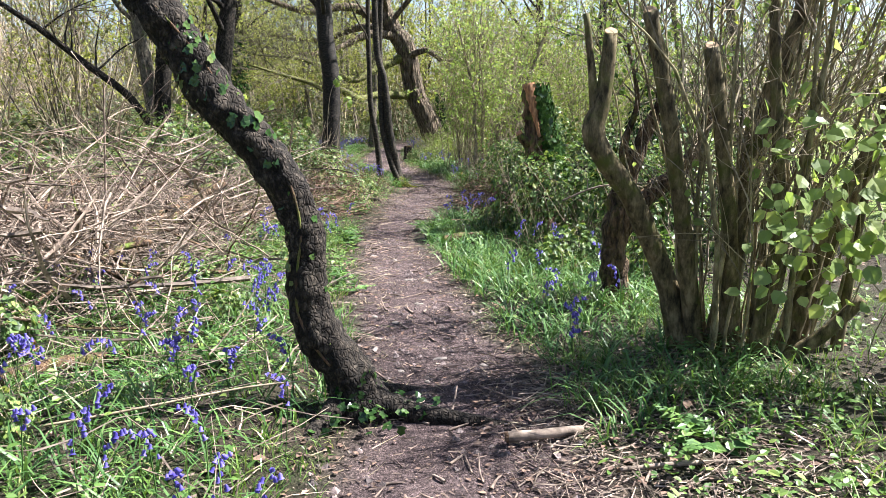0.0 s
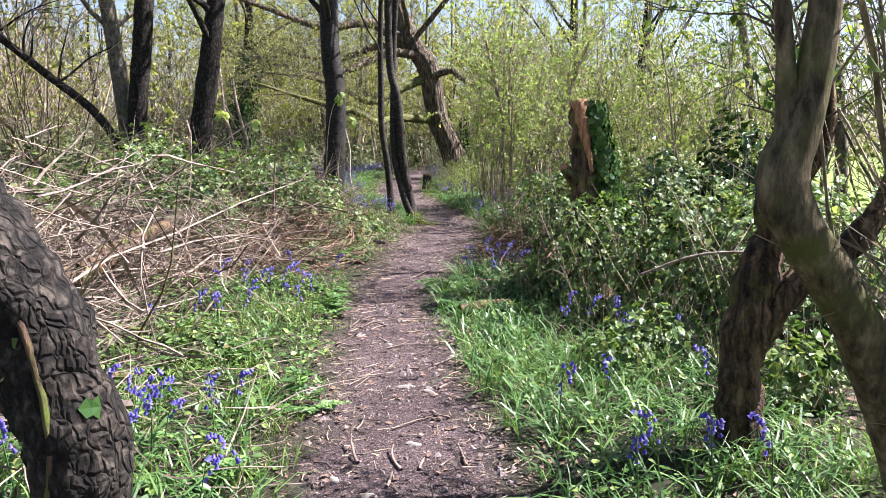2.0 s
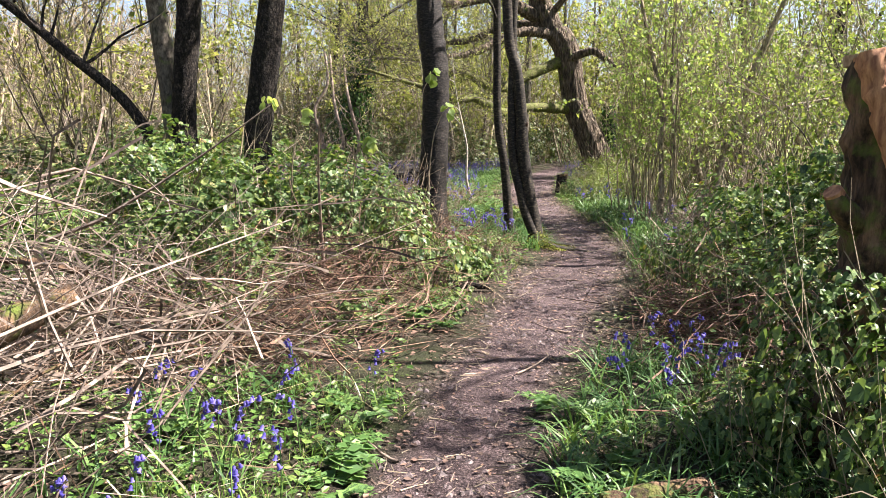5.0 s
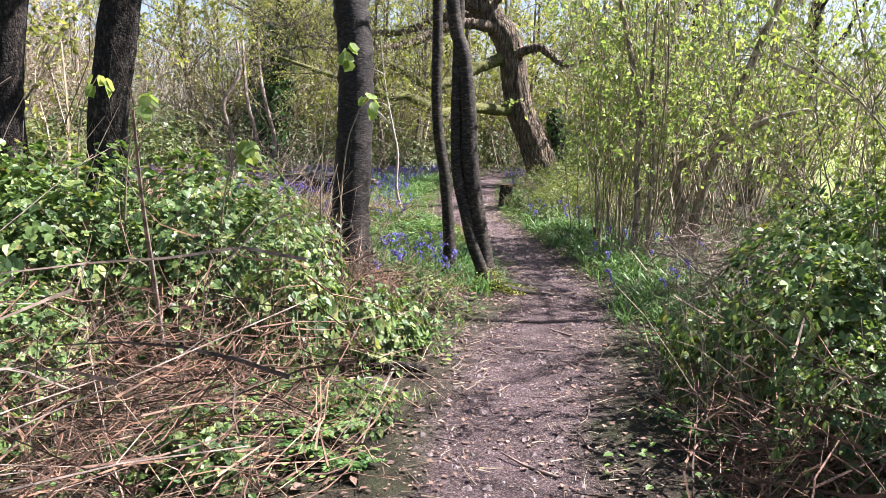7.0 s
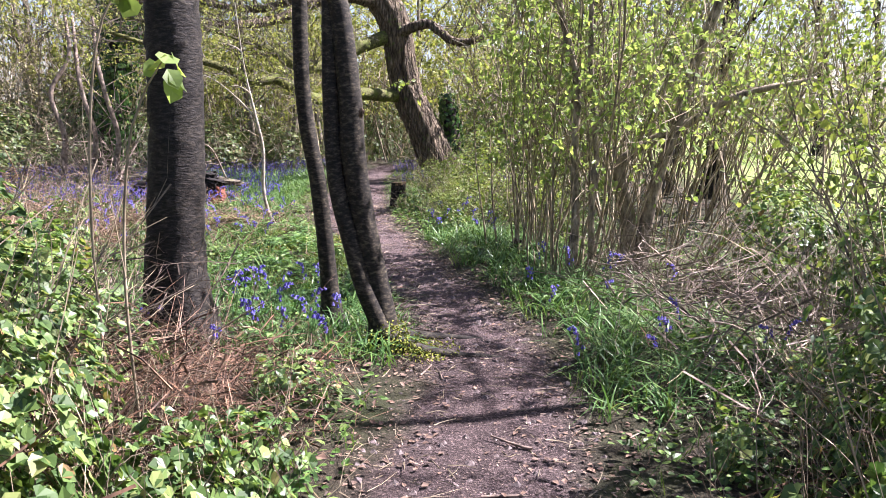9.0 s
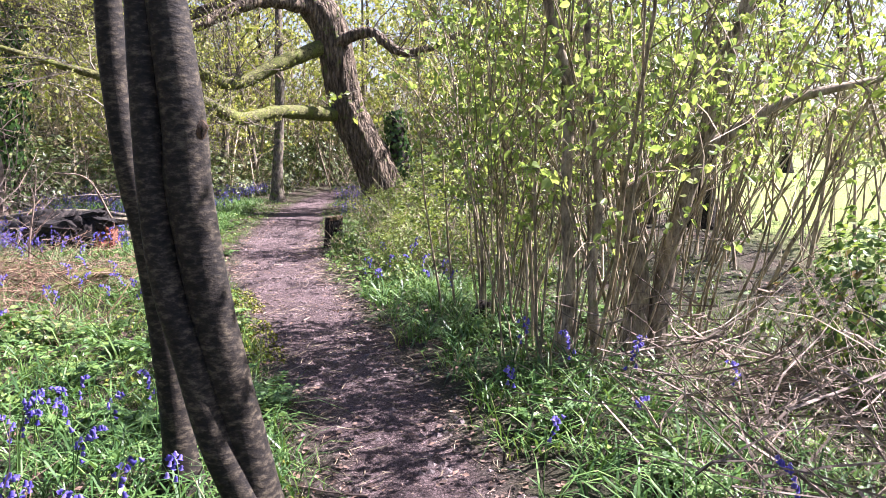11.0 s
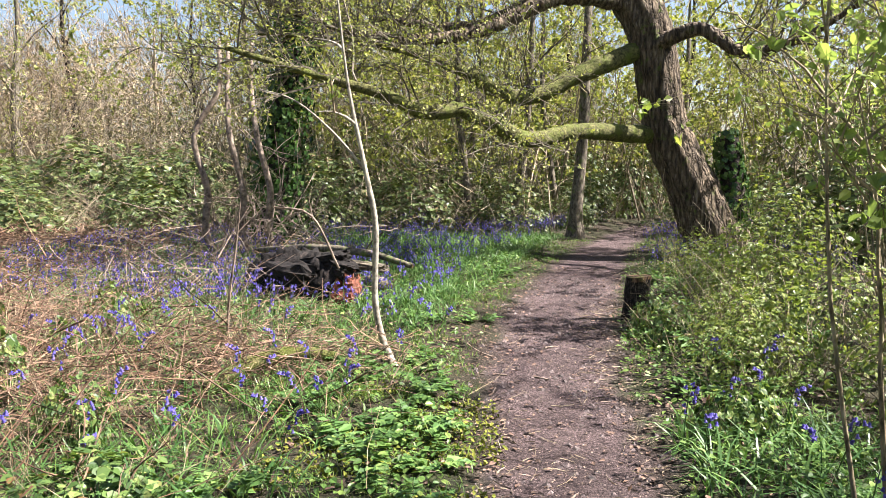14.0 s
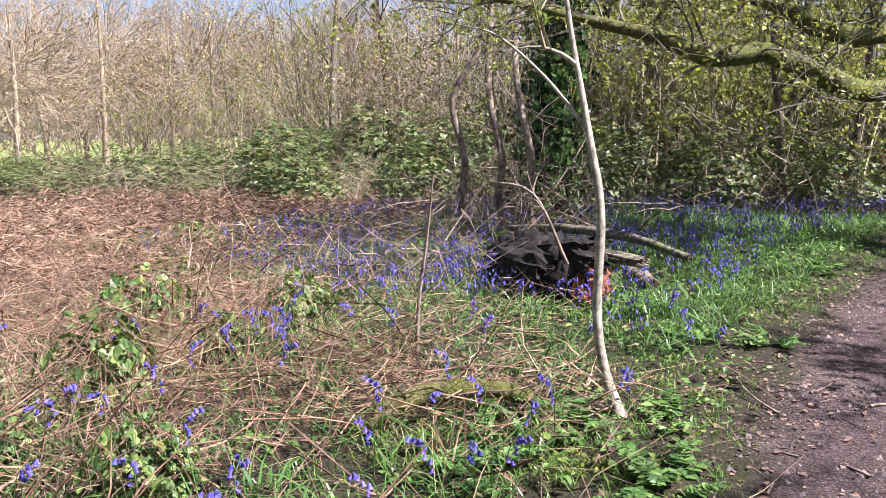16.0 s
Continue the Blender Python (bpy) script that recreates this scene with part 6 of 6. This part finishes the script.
fallen("twig_litter", 3200, 0.05, 1.75, 2.2, 4.5, 0.16, 0.0034, 0.012, M_DEAD, "dense litter of dry broken twigs", "twigs", lambda x, y: np.clip((beside(x, y)[0] + 0.35) / 0.3, 0, 1) * np.clip((2.1 - x) / 0.7, 0, 1), rng, 2)
fallen("edge_twigs", 7000, -1.6, 1.1, 3, 24, 0.13, 0.0028, 0.006, M_TWIG, "thin dark twigs along the path", "twigs", lambda x, y: np.exp(-((beside(x, y)[0] + 0.05) / 0.22) ** 2), rng, 2)

# sticks lying on the path
for k in range(100):
    yy = rng.uniform(2.3, 22) if k > 60 else rng.uniform(2.3, 9)
    c, w = np.interp(yy, PY, PC), np.interp(yy, PY, PW)
    xx = c + rng.normal(0, w * 0.36)
    a = rng.uniform(0, 3.14)
    ln = rng.uniform(0.08, 0.3)
    v, f, _ = rods([(0, 0, 0)], [(math.cos(a), math.sin(a), 0.02)], ln, rng.uniform(0.004, 0.009), 0.12, 5, 5, 0.5, rng=rng)
    o = new("stick", Geo().add(v, f).mesh("stick", M_CHIP if k % 3 else M_DEAD, True))
    o.location = (xx, yy, float(height(np.array(xx), np.array(yy))) + 0.008)
    tagged(o, "dry broken stick lying on the earth path", "stick", "sticks on the path")
log("mossy curved root lying beside a sapling", [(-3.45, 19.9, 0.05, 0.05), (-3.3, 20.15, 0.16, 0.055), (-3.1, 20.4, 0.2, 0.05), (-2.85, 20.55, 0.16, 0.035)], M_MOSSY, 12, 0.15, "branch")
log("pale barkless branch across the path edge", [(0.28, 3.3, 0.035, 0.026), (0.45, 3.32, 0.04, 0.024), (0.62, 3.38, 0.035, 0.02)], M_DEAD, 10, 0.12, "branch")
log("thin dry branch lying in twig litter", [(0.7, 2.98, 0.03, 0.011), (0.95, 3.02, 0.035, 0.011), (1.25, 3.06, 0.03, 0.008)], M_DEAD, 8, 0.12, "branch")
log("bare crooked branch lying through the bluebells", [(-1.9, 3.05, 0.16, 0.006), (-1.4, 3.2, 0.2, 0.006), (-0.9, 3.45, 0.22, 0.005), (-0.6, 3.6, 0.2, 0.003)], M_TWIG, 8, 0.1, "branch")
for k in range(16):
    yy = rng.uniform(2.5, 8)
    xx = np.interp(yy, PY, PC) + rng.normal(0, 0.2)
    bm = bmesh.new()
    bmesh.ops.create_icosphere(bm, subdivisions=2, radius=1)
    for vv in bm.verts:
        vv.co *= 1 + 0.3 * noise.noise(vv.co * 1.7 + Vector((k, 0, 0)))
    me = bpy.data.meshes.new("stone")
    bm.to_mesh(me)
    bm.free()
    me.materials.append(M_STONE)
    o = new("stone", me)
    o.scale = (rng.uniform(0.02, 0.06), rng.uniform(0.015, 0.04), 0.012)
    o.rotation_euler = (0, 0, rng.uniform(0, 6))
    o.location = (xx, yy, float(height(np.array(xx), np.array(yy))))
    tagged(o, "pale flint half sunk in the path", "stone", "stones in the path")


# ---- bluebells ----
def bell_mesh(sides=6):
    a = np.linspace(0, 2 * np.pi, sides, endpoint=False)
    v = np.concatenate([np.stack([q * np.cos(a), q * np.sin(a), np.full(sides, z)], 1) for q, z in ((0.12, 0.0), (0.34, -0.3), (0.33, -0.75), (0.6, -1.0))])
    j = np.arange(sides)
    return Geo().add(v, np.concatenate([np.stack([q * sides + j, q * sides + (j + 1) % sides, (q + 1) * sides + (j + 1) % sides, (q + 1) * sides + j], 1) for q in range(3)])).mesh("bell", M_BELL, True)


rng = np.random.default_rng(500)
BELL = bell_mesh()


def bluebell(rng):
    h, bells = rng.uniform(0.26, 0.4), int(rng.integers(7, 12))
    root = thing("bluebell", "bluebell in flower with nodding violet-blue bells", "flower", (0, 0, 0), "bluebells by the path")
    stem = spline([(0, 0, 0, 0.003), (0.01, 0, h * 0.6, 0.0026), (0.03, 0, h * 0.9, 0.002), (0.075, 0, h * 0.97, 0.0014)], 0.05)
    part("stem", Geo().add(*tube(stem, 4)), M_BLUELEAF, root, smooth=True)
    for k in range(bells):
        at = (1 - k / bells * 0.5) * (len(stem) - 1)
        i = min(int(at), len(stem) - 2)
        s = stem[i] + (stem[i + 1] - stem[i]) * (at - i)
        ob = part("bell", BELL, None, root)
        ob.location = (s[0] + 0.016 + 0.006 * rng.normal(), 0.015 * rng.normal(), s[2] + 0.003)
        ob.rotation_euler = (rng.normal(0, 0.3), rng.normal(-0.25, 0.3), 0)
        w = rng.uniform(0.016, 0.021)
        ob.scale = (w, w, w)
    return root


VAR = [bluebell(rng) for k in range(6)]
spots = [(x, y) for n, x0, x1, y0, y1 in ((80, -2.8, -0.6, 2.2, 6.0), (22, 0.45, 1.3, 4.3, 8.6), (20, -2.1, -1.0, 7.3, 9.3), (30, -2.3, -1.1, 14.6, 16.6), (14, 0.2, 1.3, 14.3, 17.0), (60, -5.4, -2.3, 18.2, 22.2), (40, -6.5, -2.8, 22.2, 24), (12, 0.1, 0.55, 9.2, 10.4), (12, -0.6, 0.2, 18.6, 21)) for x, y in zip(rng.uniform(x0, x1, n), rng.uniform(y0, y1, n))]
spots = [(x, y) for x, y in spots if beside(np.array(x), np.array(y))[0] > 0.1]
for k, (x, y) in enumerate(spots):
    m = pose(x, y, float(height(np.array(x), np.array(y))), rng.normal(0, 7), rng.normal(0, 7), rng.uniform(0, 360))
    if k < 6:
        VAR[k].matrix_basis = m
    else:
        copy_thing(VAR[k % 6], m)


def carpet(x, y):
    d, s = beside(x, y)
    left = s < 0
    return np.where(left & (y > 21.8) & (d > 0.9) & (x > -10.5 + np.abs(y - 27) * 0.3), 0.35 + 0.55 * (wave(x, y, 1.1, 6) > -0.1), np.where((~left) & (y > 26) & (d > 0.3), 0.5, 0.0))


x, y = scatter_xy(8800, -11, 1.5, 21.6, 36, rng, lambda x, y: rng.uniform(0, 1, len(x)) < carpet(x, y))
m = len(x)
g = Geo()
p = on_ground(x, y)
h = rng.uniform(0.22, 0.38, m)
v, f, lines = rods(p, np.array([0, 0, 1.0]) + ball(m, rng) * 0.12, h, 0.003, 0.1, 2, 3, 0.6, rng=rng)
gb = Geo()
for k in range(6):
    q = lines[:, 2] * (1 - k * 0.055) + lines[:, 0] * k * 0.055 + rng.normal(0, 0.014, (m, 3))
    gb.add(*leaves(LEAF2, q, np.array([0, 0, -1.0]) + ball(m, rng) * 0.5, ball(m, rng), rng.uniform(0.024, 0.038, m)))
stuff("bluebell_stems", Geo().add(v, f), M_BLUELEAF, "thin green flower stems", "stems")
stuff("bluebell_carpet", gb, M_BELL, "hazy carpet of violet-blue bluebells", "flowers")

# ---- woodland behind ----
def shrub_set(seed, stems, hi, leaf_n, leaf_size, mat, wood):
    rng = np.random.default_rng(seed)
    a = rng.uniform(0, 2 * np.pi, stems)
    st = np.stack([0.3 * np.cos(a) * rng.uniform(0, 1, stems), 0.3 * np.sin(a) * rng.uniform(0, 1, stems), np.zeros(stems)], 1)
    fan = rng.uniform(0.05, 0.6, stems)
    v, f, lines = rods(st, np.stack([np.cos(a) * fan, np.sin(a) * fan, np.ones(stems)], 1), hi * rng.uniform(0.5, 1.1, stems), rng.uniform(0.012, 0.03, stems), 0.14, 6, 4, 0.25, rng=rng)
    tv, tf, tl = twigs_on(lines, 8, hi * 0.24, 0.007, rng, 0.35, 0.2)
    uv, uf, ul = twigs_on(tl, 2, hi * 0.12, 0.0035, rng, 0.2, 0.2, 2)
    return Geo().add(v, f).mesh("stems", wood), Geo().add(tv, tf).add(uv, uf).mesh("twig_mass", M_TWIG), Geo().add(*leaf_on(ul, leaf_n, leaf_size, rng)).mesh("crown", mat)


SHRUB = [shrub_set(600 + k, 16, (3.2, 4.0, 5.0, 3.6)[k], (800, 1100, 1200, 700)[k], 0.075, (M_WOODLEAF, M_FRESH, M_WOODLEAF, M_WOODLEAF)[k], (M_HAZEL, M_HAZEL, M_GREY, M_GREY)[k]) for k in range(4)]
rng = np.random.default_rng(700)
cands = [(x, y) for n, x0, x1, y0, y1 in ((8, -14, -7, 8, 17), (8, -20, 2.5, 33, 44), (4, 2.8, 5, 21, 34), (2, 4.5, 6.5, 8, 14), (4, -9, -5.5, 0, 6), (5, -34, -14, 32, 44), (3, 8, 16, 32, 46), (3, -8, 8, -8, -3)) for x, y in zip(rng.uniform(x0, x1, n), rng.uniform(y0, y1, n))]
for k, (x, y) in enumerate(cands):
    if beside(np.array(x), np.array(y))[0] < 1.1 or (-14 < x < -2.2 and 17 < y < 31 and not (x < -9 and y > 27)):
        continue
    sm, tm, cm = SHRUB[int(rng.integers(0, 4))]
    root = thing("understory_shrub", "thin-stemmed twiggy shrub coming into yellow-green leaf", "shrub", (x, y, float(height(np.array(x), np.array(y))) - 0.03), "woodland understory")
    s = rng.uniform(0.8, 1.25)
    root.scale, root.rotation_euler = (s, s, s), (0, 0, rng.uniform(0, 6.28))
    for nm, me in (("stem_mass", sm), ("twig_mass", tm), ("crown", cm)):
        part(nm, me, None, root)

VARTREE = [tree("woodland_tree", "tall slender tree with a twiggy crown just leafing", at, [(0, 0, 0, r * 1.3), (0.05, 0, 1.2, r), (lx * 0.4, 0, 3.5, r * 0.8), (lx, 0.2, 6.5, r * 0.5), (lx * 0.8, 0, 9.5, r * 0.15)], mt, sd, 10, 0.3, 0.06, 6,
                limbs=11, limb_lo=0.22, limb_len=2.8, per=6, twig_len=1.1, leaf_n=ln, leaf_size=0.1, leaf_mat_=lm, group="background trees")[0]
           for at, r, lx, mt, sd, ln, lm in (((4.6, 24.5), 0.16, 0.4, M_BLACK, 81, 1500, M_WOODLEAF), ((-8.6, 34.5), 0.18, -0.6, M_GREY, 82, 1700, M_WOODLEAF), ((-10.5, 20.0 + 15), 0.13, 0.5, M_BLACK, 83, 1300, M_FRESH))]
spots = [(x, y) for n, x0, x1, y0, y1 in ((7, -22, 1, 38, 50), (5, -34, -13, 38, 52), (4, 8, 18, 34, 48), (6, -18, -9, 6, 15), (2, 7, 10, 5, 12), (2, 3.6, 5, 30, 36), (4, -10, 9, -12, -4)) for x, y in zip(rng.uniform(x0, x1, n), rng.uniform(y0, y1, n))]
for k, (x, y) in enumerate(spots):
    if beside(np.array(x), np.array(y))[0] < 1.5 or (3 < x < 11 and 1 < y < 9.5):
        continue
    s = rng.uniform(0.8, 1.3)
    o = copy_thing(VARTREE[k % 3], pose(x, y, float(height(np.array(x), np.array(y))) - 0.05, 0, 0, rng.uniform(0, 360)))
    o.scale = (s, s, s)

# far woods: masses of twigs and leaves round about
rng = np.random.default_rng(800)
m = 66000
a = rng.uniform(0, 2 * np.pi, m)
d = rng.uniform(48, 78, m)
hh = np.where(np.abs(np.angle(np.exp(1j * (a - 0.35)))) < 0.75, 5.0, 11.0) * rng.uniform(0, 1, m) ** 1.2 * (0.65 + 0.35 * np.sin(a * 9) * np.sin(a * 23 + 1))
gap = (np.abs(np.angle(np.exp(1j * (a - 2.72)))) < 0.2) & (hh < 0.9)
p = np.stack([-2 + d * np.cos(a), 14 + d * np.sin(a), hh + 0.1], 1)[~gap]
m = len(p)
stuff("far_woods", Geo().add(*leaves(LEAF2, p, ball(m, rng), ball(m, rng), rng.uniform(0.15, 0.42, m))), M_FAR, "distant woodland in pale spring leaf", "woods")
m = 5000
a = rng.uniform(0, 2 * np.pi, m)
d = rng.uniform(46, 80, m)
p = np.stack([-2 + d * np.cos(a), 14 + d * np.sin(a), rng.uniform(0, 5, m) ** 1.1], 1)
v, f, _ = rods(p, np.array([0, 0, 1.0]) + ball(m, rng) * 0.5, rng.uniform(2, 5, m), rng.uniform(0.02, 0.07, m), 0.15, 2, 3, rng=rng)
stuff("far_branches", Geo().add(v, f), M_TWIG, "distant bare trunks and branches", "woods")

# the wood between: slender stems, twigs and opening leaves
rng = np.random.default_rng(810)


def thicket(n, x0, x1, y0, y1, hi, leaf_n, leaf_size, mat, keep, label, name, wood=None, lean=0.45):
    x, y = scatter_xy(n, x0, x1, y0, y1, rng, keep)
    m = len(x)
    v, f, lines = rods(on_ground(x, y), np.array([0, 0, 1.0]) + ball(m, rng) * lean, hi * rng.uniform(0.5, 1.1, m), rng.uniform(0.008, 0.03, m), 0.15, 5, 4, 0.25, rng=rng)
    tv, tf, tl = twigs_on(lines, 6, hi * 0.26, 0.006, rng, 0.3, 0.22)
    uv, uf, ul = twigs_on(tl, 2, hi * 0.13, 0.004, rng, 0.2, 0.22, 2)
    stuff(name + "_stems", Geo().add(v, f).add(tv, tf).add(uv, uf), wood or M_TWIG, label + ", bare stems and twigs", "woods")
    stuff(name + "_leaves", Geo().add(*leaf_on(ul, leaf_n, leaf_size, rng)), mat, label + ", opening leaves", "woods")


thicket(420, -11, 5, 31.5, 47, 5.0, 44000, 0.11, M_WOODLEAF, lambda x, y: beside(x, y)[0] > 1.0, "pale spring thicket behind the oak", "thicket")
thicket(150, -24, -5, 15.8, 18, 4.0, 12000, 0.08, M_WOODLEAF, lambda x, y: (beside(x, y)[0] > 1.0) & (y < 17.2) & (x < -5.2), "twiggy thicket", "near_thicket")
thicket(170, 1.6, 7, 19.5, 33, 4.2, 20000, 0.075, M_FRESH, lambda x, y: beside(x, y)[0] > 1.8, "pale hazel thicket", "hazel_thicket")
thicket(300, -17, 5, 34, 52, 10.5, 52000, 0.14, M_WOODLEAF, lambda x, y: beside(x, y)[0] > 1.2, "tall twiggy wood behind the oak", "tall_wood")
thicket(150, -18, -6.6, 9, 19, 7.5, 9000, 0.08, M_FAR, lambda x, y: (y < 17.5) & (x < -6.2), "twiggy wood beside the brambles", "side_wood")
thicket(240, -52, -16, 40, 62, 11.0, 16000, 0.13, M_CATKIN, lambda x, y: (np.hypot(x + 1, y - 18) > 36) & (np.hypot(x + 1, y - 18) < 58), "bare beige trees beyond the clearing", "beige_wood", M_BUFF, 0.95)
thicket(260, -60, -34, 30, 44, 10.0, 18000, 0.13, M_CATKIN, lambda x, y: wave(x, y, 0.4, 3) > -0.3, "bare beige trees beyond the lawn", "lawn_trees", M_BUFF, 0.95)
thicket(110, -18, -8, 31.5, 36, 4.6, 8000, 0.085, M_FAR, lambda x, y: beside(x, y)[0] > 2, "grey-brown twiggy scrub on the bank", "bank_scrub")
thicket(60, 2.9, 7, 7.5, 14.5, 3.4, 9000, 0.06, M_FRESH, lambda x, y: beside(x, y)[0] > 2.3, "scrub at the field edge", "edge_scrub")

# round pale crowns of bare trees beyond the clearing
rng = np.random.default_rng(830)
for k in range(20):
    a, d = radians(38 + 1.75 * k + rng.uniform(-0.8, 0.8)), rng.uniform(36, 50)
    x, y = -0.6 - d * math.sin(a), 16.4 + d * math.cos(a)
    hi, wide, n = rng.uniform(6.5, 9.5), rng.uniform(3.0, 4.6), 520
    root = thing("pale_tree", "round-crowned bare beige tree beyond the clearing", "tree", (x, y, float(height(np.array(x), np.array(y))) - 0.05), "bare beige trees")
    part("trunk", Geo().add(*tube(spline([(0, 0, 0, 0.16), (0.1, 0, hi * 0.25, 0.12), (0.0, 0.1, hi * 0.6, 0.07), (0.1, 0, hi * 0.85, 0.03)], 0.6), 7, 0.05, 5)), M_BUFF, root, smooth=True)
    q = ball(n, rng)
    c = q * (0.35 + 0.65 * rng.uniform(0, 1, (n, 1)) ** 0.6) * np.array([wide, wide, hi * 0.42]) + np.array([0, 0, hi * 0.55])
    v, f, ln = rods(c - q * 0.5, q + np.array([0, 0, 0.35]) + ball(n, rng) * 0.5, rng.uniform(0.7, 1.7, n), 0.017, 0.2, 2, 3, 0.3, rng=rng)
    uv, uf, ul = twigs_on(ln, 2, 0.7, 0.01, rng, 0.2, 0.2, 1)
    part("twig_mass", Geo().add(v, f).add(uv, uf), M_BUFF, root, "dense fine beige twigs")
    part("crown", Geo().add(*leaf_on(ul, 500, 0.13, rng)), M_CATKIN, root, "buff buds and catkins")
